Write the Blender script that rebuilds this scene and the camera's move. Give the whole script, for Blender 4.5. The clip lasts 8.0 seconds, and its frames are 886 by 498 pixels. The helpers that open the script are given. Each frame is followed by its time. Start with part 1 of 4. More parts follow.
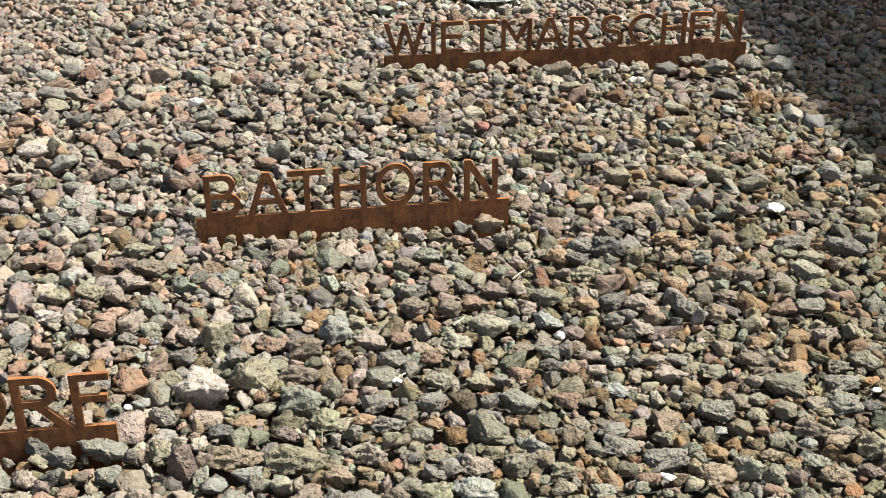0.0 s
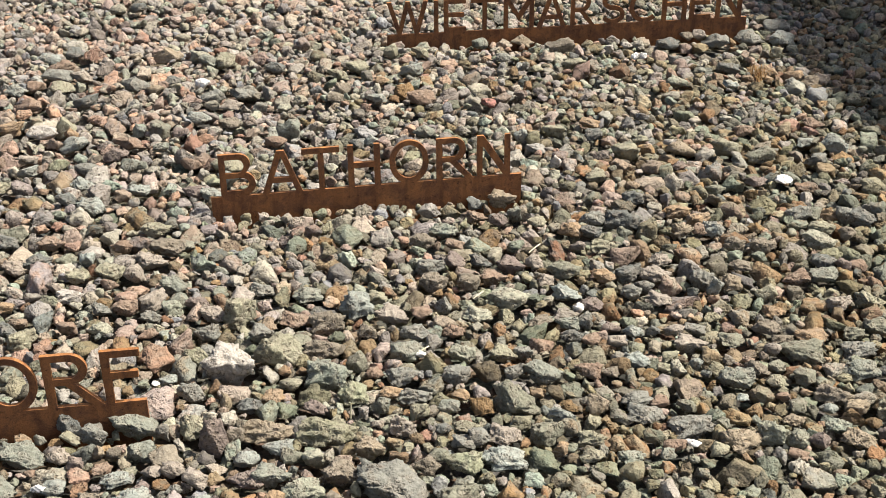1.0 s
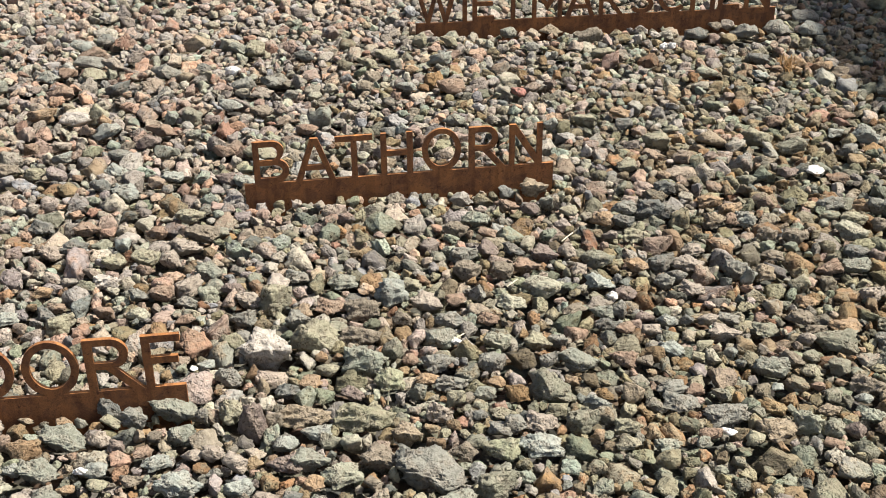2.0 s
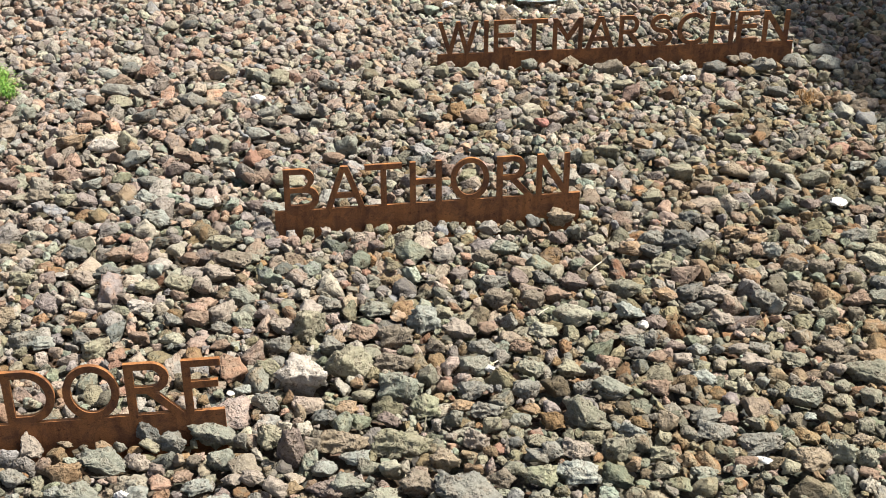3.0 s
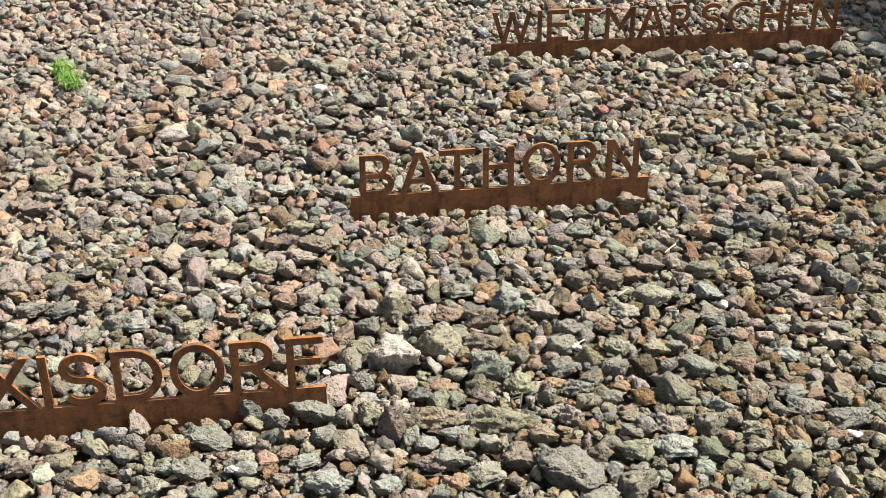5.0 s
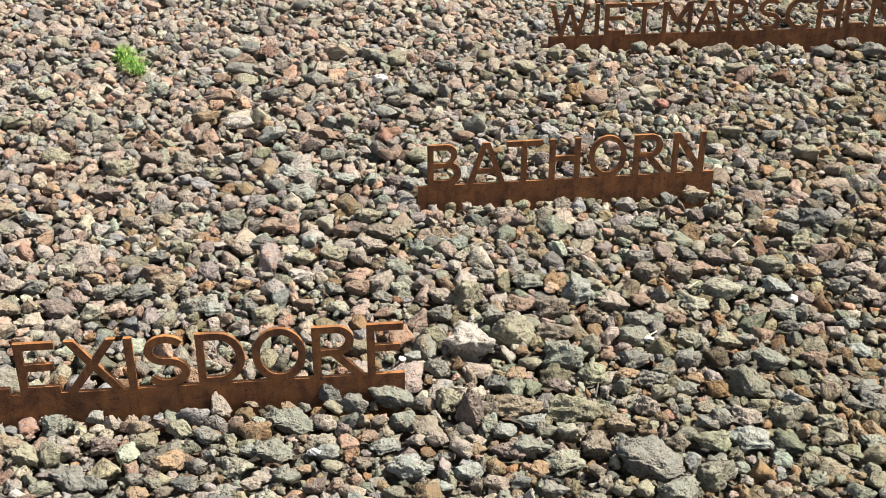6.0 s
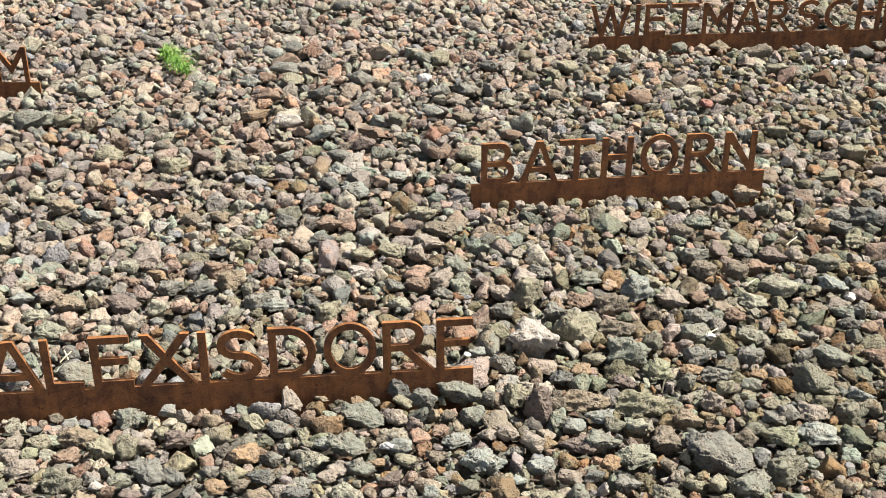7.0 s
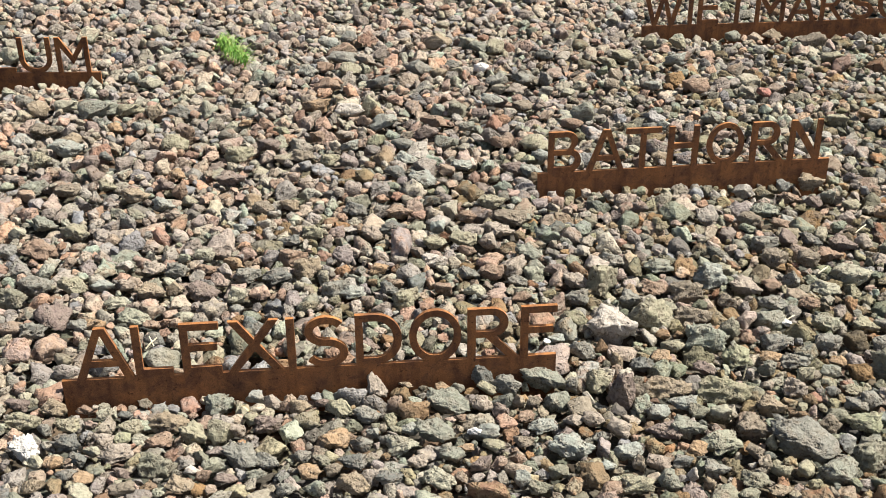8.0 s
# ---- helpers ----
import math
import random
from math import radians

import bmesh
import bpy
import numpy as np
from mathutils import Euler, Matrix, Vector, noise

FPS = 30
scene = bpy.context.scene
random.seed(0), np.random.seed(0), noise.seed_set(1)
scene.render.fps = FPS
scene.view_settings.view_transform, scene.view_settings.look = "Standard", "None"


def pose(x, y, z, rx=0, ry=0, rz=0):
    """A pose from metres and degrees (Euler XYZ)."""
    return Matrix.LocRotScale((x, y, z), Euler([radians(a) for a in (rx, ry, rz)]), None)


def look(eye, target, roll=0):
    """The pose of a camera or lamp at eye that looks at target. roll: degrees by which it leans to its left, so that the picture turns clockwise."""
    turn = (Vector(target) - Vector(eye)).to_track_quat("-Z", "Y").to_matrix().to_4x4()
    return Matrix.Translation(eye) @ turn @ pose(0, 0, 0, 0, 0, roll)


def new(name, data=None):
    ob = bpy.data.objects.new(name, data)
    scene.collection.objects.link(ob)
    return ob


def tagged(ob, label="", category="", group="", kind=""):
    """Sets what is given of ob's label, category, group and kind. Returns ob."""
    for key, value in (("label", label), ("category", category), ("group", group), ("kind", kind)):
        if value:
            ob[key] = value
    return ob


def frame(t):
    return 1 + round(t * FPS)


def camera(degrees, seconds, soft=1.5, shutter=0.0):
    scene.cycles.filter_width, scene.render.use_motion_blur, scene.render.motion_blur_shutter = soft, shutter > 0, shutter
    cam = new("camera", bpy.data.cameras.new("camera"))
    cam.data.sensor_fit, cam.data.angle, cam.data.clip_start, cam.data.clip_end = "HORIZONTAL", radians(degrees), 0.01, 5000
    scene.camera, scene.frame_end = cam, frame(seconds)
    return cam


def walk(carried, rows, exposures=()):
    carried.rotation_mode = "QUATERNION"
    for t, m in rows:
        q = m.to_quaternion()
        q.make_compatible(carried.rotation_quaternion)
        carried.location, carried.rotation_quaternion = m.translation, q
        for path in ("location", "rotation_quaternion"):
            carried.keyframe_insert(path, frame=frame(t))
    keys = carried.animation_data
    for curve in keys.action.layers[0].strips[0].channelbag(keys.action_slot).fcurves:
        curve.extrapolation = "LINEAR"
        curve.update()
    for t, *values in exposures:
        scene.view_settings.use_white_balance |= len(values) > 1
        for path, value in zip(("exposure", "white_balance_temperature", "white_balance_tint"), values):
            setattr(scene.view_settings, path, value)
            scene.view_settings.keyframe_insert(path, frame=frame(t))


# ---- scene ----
cam = camera(40.44, 8.0, soft=0.75)
# seconds, eye in metres, pitch, roll and yaw in degrees: a hand-held drift to the left
ROWS = [
    (0.0, 0.0000, 0.0000, 1.4739, -27.62, 0.17, 0.00),
    (0.5, -0.0402, -0.0156, 1.4689, -27.75, 0.40, -0.58),
    (1.0, -0.0884, -0.0293, 1.4642, -28.38, 0.48, -1.16),
    (1.5, -0.1082, -0.0365, 1.4666, -28.52, 0.71, -0.36),
    (1.7, -0.1189, -0.0388, 1.4640, -28.87, 0.53, -0.39),
    (2.8, -0.2022, -0.0550, 1.4739, -27.96, 0.33, -0.35),
    (3.0, -0.2211, -0.0636, 1.4714, -27.40, -0.01, -0.32),
    (3.5, -0.2497, -0.0824, 1.4796, -27.05, -0.01, -0.49),
    (4.0, -0.2954, -0.0896, 1.4727, -27.07, -0.23, 0.18),
    (4.5, -0.3293, -0.1068, 1.4625, -27.44, 0.39, 0.07),
    (4.7, -0.3550, -0.1145, 1.4626, -27.49, 0.59, -0.19),
    (5.8, -0.5238, -0.1470, 1.4692, -27.77, -0.62, -0.06),
    (6.0, -0.5300, -0.1500, 1.4675, -27.86, 0.00, 1.07),
    (6.5, -0.5819, -0.1632, 1.4657, -27.57, -0.13, 0.87),
    (7.0, -0.6635, -0.1775, 1.4652, -27.73, -0.05, 1.34),
    (7.5, -0.7351, -0.1864, 1.4657, -27.98, 0.14, 1.87),
    (8.0, -0.8085, -0.2017, 1.4678, -28.17, 0.29, 1.93),
]
walk(cam, [(t, pose(x, y, z, 90 + p, r, w)) for t, x, y, z, p, r, w in ROWS],
     exposures=[(0.0, 1.09), (8.0, 1.09)])

# ---- light: a clear day, the sun high to the right of the bed ----
SUN_AZ, SUN_EL = radians(86.0), radians(57.0)      # clockwise from +y; above the horizon
world = bpy.data.worlds.new("sky")
scene.world = world
world.use_nodes = True
wn = world.node_tree
sky = wn.nodes.new("ShaderNodeTexSky")
sky.sky_type, sky.sun_disc = "NISHITA", False
sky.sun_elevation, sky.sun_rotation = SUN_EL, SUN_AZ
sky.air_density, sky.dust_density, sky.ozone_density = 0.9, 3.5, 0.5      # a hazy summer sky
wn.links.new(sky.outputs["Color"], wn.nodes["Background"].inputs["Color"])
wn.nodes["Background"].inputs["Strength"].default_value = 0.078
sun_data = bpy.data.lights.new("sun", "SUN")
sun_data.energy, sun_data.angle, sun_data.color = 5.0, radians(0.5), (1.0, 0.965, 0.90)
sun = new("sun", sun_data)
to_sun = Vector((math.sin(SUN_AZ) * math.cos(SUN_EL), math.cos(SUN_AZ) * math.cos(SUN_EL), math.sin(SUN_EL)))
sun.matrix_world = look(to_sun * 30, (0, 0, 0))


# ---- materials ----
def material(name, rough=0.9, metal=0.0):
    m = bpy.data.materials.new(name)
    m.use_nodes = True
    b = m.node_tree.nodes["Principled BSDF"]
    b.inputs["Roughness"].default_value, b.inputs["Metallic"].default_value = rough, metal
    return m, m.node_tree, b


def node(nt, kind, ins=None, **attrs):
    n = nt.nodes.new(kind)
    for k, v in attrs.items():
        setattr(n, k, v)
    for k, v in (ins or {}).items():
        if isinstance(v, bpy.types.NodeSocket):
            nt.links.new(v, n.inputs[k])
        else:
            n.inputs[k].default_value = v
    return n


def ramp(nt, fac, stops, mode="LINEAR"):
    n = node(nt, "ShaderNodeValToRGB", {"Fac": fac})
    n.color_ramp.interpolation = mode
    e = n.color_ramp.elements
    while len(e) < len(stops):
        e.new(0.5)
    for el, (p, c) in zip(e, stops):
        el.position, el.color = p, (*c, 1)
    return n.outputs["Color"]


def mix(nt, kind, fac, a, b):
    n = node(nt, "ShaderNodeMix", data_type="RGBA", blend_type=kind)
    for sock, v in (("Factor", fac), ("A", a), ("B", b)):
        tgt = [s for s in n.inputs if s.name == sock and (sock == "Factor" and s.type == "VALUE" or s.type == "RGBA")][0]
        if isinstance(v, bpy.types.NodeSocket):
            nt.links.new(v, tgt)
        else:
            tgt.default_value = v if sock == "Factor" else (*v, 1)
    return [s for s in n.outputs if s.type == "RGBA"][0]


# the lava gravel's tones: a pinkish, oxidised mix and an olive to rust-brown one
def steps(tones):
    return [(k / (len(tones) - 1), c) for k, c in enumerate(tones)]


PINK_MIX = steps([(0.284, 0.184, 0.129), (0.253, 0.242, 0.190), (0.329, 0.202, 0.132), (0.204, 0.176, 0.164), (0.305, 0.284, 0.220),
                  (0.235, 0.136, 0.097), (0.224, 0.225, 0.199), (0.287, 0.239, 0.198), (0.136, 0.126, 0.117), (0.276, 0.252, 0.182),
                  (0.206, 0.240, 0.190), (0.312, 0.225, 0.170), (0.182, 0.188, 0.193), (0.269, 0.229, 0.180)])
OLIVE_MIX = steps([(0.164, 0.139, 0.083), (0.205, 0.114, 0.060), (0.199, 0.179, 0.113), (0.164, 0.180, 0.125), (0.103, 0.094, 0.072),
                   (0.231, 0.146, 0.071), (0.149, 0.149, 0.116), (0.198, 0.220, 0.163), (0.177, 0.096, 0.060), (0.207, 0.189, 0.111),
                   (0.148, 0.133, 0.118), (0.241, 0.216, 0.141), (0.124, 0.134, 0.123), (0.185, 0.158, 0.094)])


def scatter(nt, value, times):
    """Another random number from a random number."""
    return node(nt, "ShaderNodeMath", {0: node(nt, "ShaderNodeMath", {0: value, 1: times}, operation="MULTIPLY").outputs[0]}, operation="FRACT").outputs[0]


def stone_material(name, tone=None):
    m, nt, b = material(name, 0.93)
    b.inputs["Specular IOR Level"].default_value = 0.1
    pos = node(nt, "ShaderNodeNewGeometry").outputs["Position"]
    rnd = node(nt, "ShaderNodeNewGeometry").outputs["Random Per Island"]
    crust = node(nt, "ShaderNodeTexNoise", {"Vector": pos, "Scale": 38.0, "Detail": 3.0, "Roughness": 0.55}).outputs["Fac"]
    crust = node(nt, "ShaderNodeMapRange", {"Value": crust, "From Min": 0.44, "From Max": 0.62}).outputs[0]
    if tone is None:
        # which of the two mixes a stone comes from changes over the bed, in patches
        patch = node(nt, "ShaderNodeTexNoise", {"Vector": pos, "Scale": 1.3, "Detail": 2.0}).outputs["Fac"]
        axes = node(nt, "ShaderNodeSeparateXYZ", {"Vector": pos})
        # more olive eastward: browner stones, and the light's falloff put into their colour
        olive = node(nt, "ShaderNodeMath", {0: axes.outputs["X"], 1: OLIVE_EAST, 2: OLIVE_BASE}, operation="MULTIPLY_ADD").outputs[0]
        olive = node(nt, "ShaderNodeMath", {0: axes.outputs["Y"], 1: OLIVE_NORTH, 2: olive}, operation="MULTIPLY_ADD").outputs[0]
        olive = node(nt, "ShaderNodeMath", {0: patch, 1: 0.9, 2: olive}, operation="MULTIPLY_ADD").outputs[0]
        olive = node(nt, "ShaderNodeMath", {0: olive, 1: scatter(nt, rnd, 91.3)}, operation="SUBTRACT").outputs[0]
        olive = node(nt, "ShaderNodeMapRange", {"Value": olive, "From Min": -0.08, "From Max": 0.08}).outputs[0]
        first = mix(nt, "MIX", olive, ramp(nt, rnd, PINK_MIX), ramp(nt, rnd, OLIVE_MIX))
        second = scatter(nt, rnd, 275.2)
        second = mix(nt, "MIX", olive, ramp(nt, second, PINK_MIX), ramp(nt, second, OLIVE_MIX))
        # two tones on each stone, the one a crust on the other
        base = mix(nt, "MIX", node(nt, "ShaderNodeMath", {0: crust, 1: 0.5}, operation="MULTIPLY").outputs[0], first, second)
        val = node(nt, "ShaderNodeMapRange", {"Value": scatter(nt, rnd, 37.7), "To Min": 0.74, "To Max": 1.26}).outputs[0]
        base = node(nt, "ShaderNodeHueSaturation", {"Color": base, "Value": val}).outputs["Color"]
    else:
        base = mix(nt, "MIX", crust, tone, tuple(0.65 * c + 0.35 * d for c, d in zip(tone, (0.25, 0.21, 0.165))))
    # dust in pale films, damp and lichen in dark ones
    film = node(nt, "ShaderNodeTexNoise", {"Vector": pos, "Scale": 85.0, "Detail": 4.0, "Roughness": 0.65}).outputs["Fac"]
    base = mix(nt, "MULTIPLY", 1.0, base, ramp(nt, film, [(0.32, (0.74, 0.71, 0.68)), (0.48, (0.98, 0.97, 0.95)), (0.66, (1.15, 1.13, 1.10))]))
    # gas bubbles: open pits of two sizes, thick on some stones and few on others
    warp = node(nt, "ShaderNodeTexNoise", {"Vector": pos, "Scale": 130.0, "Detail": 1.0}).outputs["Color"]
    bent = mix(nt, "ADD", 0.007, pos, warp)
    fine = node(nt, "ShaderNodeTexVoronoi", {"Vector": bent, "Scale": 165.0}).outputs["Distance"]
    fine = node(nt, "ShaderNodeMapRange", {"Value": fine, "From Min": 0.18, "From Max": 0.44}).outputs[0]
    wide = node(nt, "ShaderNodeTexVoronoi", {"Vector": bent, "Scale": 84.0}).outputs["Distance"]
    wide = node(nt, "ShaderNodeMapRange", {"Value": wide, "From Min": 0.14, "From Max": 0.34}).outputs[0]
    porous = node(nt, "ShaderNodeMath", {0: scatter(nt, rnd, 13.1), 1: 0.55, 2: crust}, operation="MULTIPLY_ADD").outputs[0]
    porous = node(nt, "ShaderNodeMapRange", {"Value": porous, "From Min": 0.28, "From Max": 0.85}).outputs[0]
    fine = node(nt, "ShaderNodeMix", {"Factor": porous, "A": 1.0, "B": fine}).outputs["Result"]
    wide = node(nt, "ShaderNodeMix", {"Factor": porous, "A": 1.0, "B": wide}).outputs["Result"]
    pit = node(nt, "ShaderNodeMath", {0: fine, 1: wide}, operation="MULTIPLY").outputs[0]
    # pit floors darkened in the colour as well, for the shade inside them
    base = mix(nt, "MULTIPLY", 1.0, base, ramp(nt, pit, [(0.0, (0.62, 0.59, 0.56)), (0.7, (1.03, 1.03, 1.03))]))
    nt.links.new(base, b.inputs["Base Color"])
    lumps = node(nt, "ShaderNodeTexNoise", {"Vector": pos, "Scale": 80.0, "Detail": 5.0, "Roughness": 0.62}).outputs["Fac"]
    h = node(nt, "ShaderNodeMath", {0: lumps, 1: 0.0125}, operation="MULTIPLY").outputs[0]
    h = node(nt, "ShaderNodeMath", {0: fine, 1: 0.0019, 2: h}, operation="MULTIPLY_ADD").outputs[0]
    h = node(nt, "ShaderNodeMath", {0: wide, 1: 0.0036, 2: h}, operation="MULTIPLY_ADD").outputs[0]
    bump = node(nt, "ShaderNodeBump", {"Height": h, "Strength": 1.0, "Distance": 1.0})
    nt.links.new(bump.outputs["Normal"], b.inputs["Normal"])
    return m


OLIVE_BASE, OLIVE_EAST, OLIVE_NORTH = 0.62, 0.34, -0.20      # olive share grows eastward and towards the path, partly to paint in falling brightness
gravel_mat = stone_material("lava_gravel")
TONES = {"plum": (0.169, 0.134, 0.115), "pale": (0.375, 0.342, 0.296), "tan": (0.245, 0.230, 0.161), "green": (0.215, 0.228, 0.180),
         "moss": (0.234, 0.236, 0.157), "slate_pale": (0.233, 0.242, 0.210), "pale_tan": (0.278, 0.268, 0.202), "grey": (0.183, 0.179, 0.152),
         "moss_tan": (0.218, 0.207, 0.140), "grey_green": (0.190, 0.194, 0.156), "slate": (0.127, 0.128, 0.114), "pink_tan": (0.268, 0.230, 0.187),
         "chalk": (0.560, 0.540, 0.500), "white": (0.820, 0.800, 0.750), "olive": (0.183, 0.178, 0.132), "pale_blue": (0.260, 0.276, 0.241), "red": (0.285, 0.130, 0.105),
         "rust": (0.213, 0.151, 0.109), "brown": (0.179, 0.152, 0.115), "orange": (0.274, 0.192, 0.117), "rust_tan": (0.243, 0.197, 0.137),
         "pink": (0.249, 0.207, 0.166), "olive_pale": (0.237, 0.238, 0.179)}
TONE_MATS = {k: stone_material("stone_" + k, c) for k, c in TONES.items()}


def rust_material(name, tones):
    m, nt, b = material(name, 0.82, 0.0)
    b.inputs["Specular IOR Level"].default_value = 0.3
    pos = node(nt, "ShaderNodeNewGeometry").outputs["Position"]
    cloud = node(nt, "ShaderNodeTexNoise", {"Vector": pos, "Scale": 14.0, "Detail": 5.0, "Roughness": 0.6}).outputs["Fac"]
    base = ramp(nt, cloud, list(zip((0.30, 0.5, 0.72), tones)))
    # runs of darker rust down the plate
    stretch = node(nt, "ShaderNodeMapping", {"Vector": pos, "Scale": (60.0, 60.0, 5.0)}).outputs["Vector"]
    runs = node(nt, "ShaderNodeTexNoise", {"Vector": stretch, "Scale": 1.0, "Detail": 2.0}).outputs["Fac"]
    base = mix(nt, "MULTIPLY", 0.55, base, ramp(nt, runs, [(0.33, (0.55, 0.5, 0.48)), (0.55, (1.05, 1.05, 1.05))]))
    # blotches of older, purplish scale
    scale = node(nt, "ShaderNodeTexNoise", {"Vector": pos, "Scale": 30.0, "Detail": 6.0, "Roughness": 0.7, "Distortion": 0.6}).outputs["Fac"]
    base = mix(nt, "MULTIPLY", 1.0, base, ramp(nt, scale, [(0.40, (0.66, 0.67, 0.80)), (0.52, (1.0, 1.0, 1.0)), (0.66, (1.18, 1.15, 1.05))]))
    fine = node(nt, "ShaderNodeTexNoise", {"Vector": pos, "Scale": 420.0, "Detail": 2.0}).outputs["Fac"]
    base = mix(nt, "MULTIPLY", 0.7, base, ramp(nt, fine, [(0.3, (0.6, 0.57, 0.55)), (0.55, (1.0, 1.0, 1.0)), (0.75, (1.35, 1.3, 1.2))]))
    spots = node(nt, "ShaderNodeTexNoise", {"Vector": pos, "Scale": 95.0, "Detail": 3.0, "Roughness": 0.7}).outputs["Fac"]
    base = mix(nt, "MULTIPLY", 0.9, base, ramp(nt, spots, [(0.30, (0.30, 0.27, 0.27)), (0.40, (1.0, 1.0, 1.0))]))
    nt.links.new(base, b.inputs["Base Color"])
    bump = node(nt, "ShaderNodeBump", {"Height": fine, "Strength": 0.35, "Distance": 0.001})
    nt.links.new(bump.outputs["Normal"], b.inputs["Normal"])
    return m


rust_mat = rust_material("weathering_steel", ((0.112, 0.048, 0.021), (0.168, 0.070, 0.026), (0.226, 0.096, 0.033)))
# brighter copy for all cut faces: the sun's catch on top edges put into colour
cut_mat = rust_material("sunlit_cut_edge", ((0.19, 0.079, 0.026), (0.28, 0.117, 0.036), (0.35, 0.157, 0.05)))


def earth_material():
    m, nt, b = material("gravel_ground", 0.95)
    pos = node(nt, "ShaderNodeNewGeometry").outputs["Position"]
    cells = node(nt, "ShaderNodeTexVoronoi", {"Vector": pos, "Scale": 21.0})
    # tones cut evenly to 0.42, so gaps between stones read as shaded
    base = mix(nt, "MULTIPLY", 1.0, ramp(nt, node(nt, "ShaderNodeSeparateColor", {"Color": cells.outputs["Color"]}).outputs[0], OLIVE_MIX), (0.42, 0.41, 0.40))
    fine = node(nt, "ShaderNodeTexNoise", {"Vector": pos, "Scale": 160.0, "Detail": 4.0}).outputs["Fac"]
    base = mix(nt, "MULTIPLY", 0.9, base, ramp(nt, fine, [(0.3, (0.45, 0.43, 0.42)), (0.6, (1.2, 1.2, 1.2))]))
    nt.links.new(base, b.inputs["Base Color"])
    up = node(nt, "ShaderNodeMath", {0: 1.0, 1: cells.outputs["Distance"]}, operation="SUBTRACT").outputs[0]
    bump = node(nt, "ShaderNodeBump", {"Height": up, "Strength": 1.0, "Distance": 0.04})
    nt.links.new(bump.outputs["Normal"], b.inputs["Normal"])
    return m


earth_mat = earth_material()


def plain_material(name, colour, rough, scale=30.0, depth=0.3):
    m, nt, b = material(name, rough)
    pos = node(nt, "ShaderNodeNewGeometry").outputs["Position"]
    n = node(nt, "ShaderNodeTexNoise", {"Vector": pos, "Scale": scale, "Detail": 5.0}).outputs["Fac"]
    lo, hi = tuple(c * (1 - depth) for c in colour), tuple(min(1, c * (1 + depth)) for c in colour)
    nt.links.new(ramp(nt, n, [(0.3, lo), (0.7, hi)]), b.inputs["Base Color"])
    nt.links.new(node(nt, "ShaderNodeBump", {"Height": n, "Strength": 0.3, "Distance": 0.002}).outputs["Normal"], b.inputs["Normal"])
    return m


# kept pale so the added wall bounces light back into its shade
wall_mat = plain_material("shade_wall_pale", (0.70, 0.68, 0.64), 0.9, 8.0, 0.12)
# for the disc that stands in for the glass cover's bright reflection
white_mat = plain_material("reflection_white", (0.78, 0.80, 0.78), 0.3, 40.0, 0.05)
straw_mat = plain_material("dry_straw", (0.62, 0.55, 0.38), 0.8, 60.0)
leaf_mat = plain_material("dry_leaf", (0.38, 0.31, 0.19), 0.7, 60.0)
sprig_mat = plain_material("dry_sprig", (0.30, 0.17, 0.06), 0.8, 60.0)


def grass_material():
    m, nt, b = material("grass", 0.55)
    rnd = node(nt, "ShaderNodeNewGeometry").outputs["Random Per Island"]
    nt.links.new(ramp(nt, rnd, [(0.0, (0.07, 0.19, 0.02)), (0.5, (0.15, 0.34, 0.035)), (0.8, (0.25, 0.43, 0.055)), (1.0, (0.52, 0.47, 0.19))]), b.inputs["Base Color"])
    b.inputs["Subsurface Weight"].default_value = 0.0
    return m


grass_mat = grass_material()


def glass_material():
    m, nt, b = material("clear_glass", 0.03)
    b.inputs["Transmission Weight"].default_value, b.inputs["IOR"].default_value = 1.0, 1.45
    b.inputs["Base Color"].default_value = (0.93, 0.98, 0.95, 1)
    return m


glass_mat = glass_material()


# ---- helpers of this scene ----
def link_mesh(name, verts, faces, mat, parent=None, smooth=False):
    me = bpy.data.meshes.new(name)
    me.from_pydata([tuple(v) for v in verts], [], [tuple(f) for f in faces])
    me.materials.append(mat)
    if smooth:
        me.polygons.foreach_set("use_smooth", [True] * len(me.polygons))
    me.update()
    ob = new(name, me)
    if parent:
        ob.parent = parent
    return ob


def part(name, bm, mat, parent, label=""):
    me = bpy.data.meshes.new(name)
    bmesh.ops.recalc_face_normals(bm, faces=bm.faces)
    bm.to_mesh(me)
    bm.free()
    me.materials.append(mat)
    if mat is rust_mat:
        me.materials.append(cut_mat)
    ob = new(name, me)
    ob.parent = parent
    return tagged(ob, label)


def bed_height(x, y):
    """The mean surface of the gravel: it falls a little to the right and rises away."""
    hollow = 0.035 * math.exp(-((x + 2.4) ** 2 + (y - 3.5) ** 2) / 0.3)
    hollow += 0.020 * math.exp(-((x + 1.42) ** 2 / 0.09 + (y - 1.79) ** 2 / 0.02))
    return -0.033 * x + 0.028 * (y - 2.4) - hollow


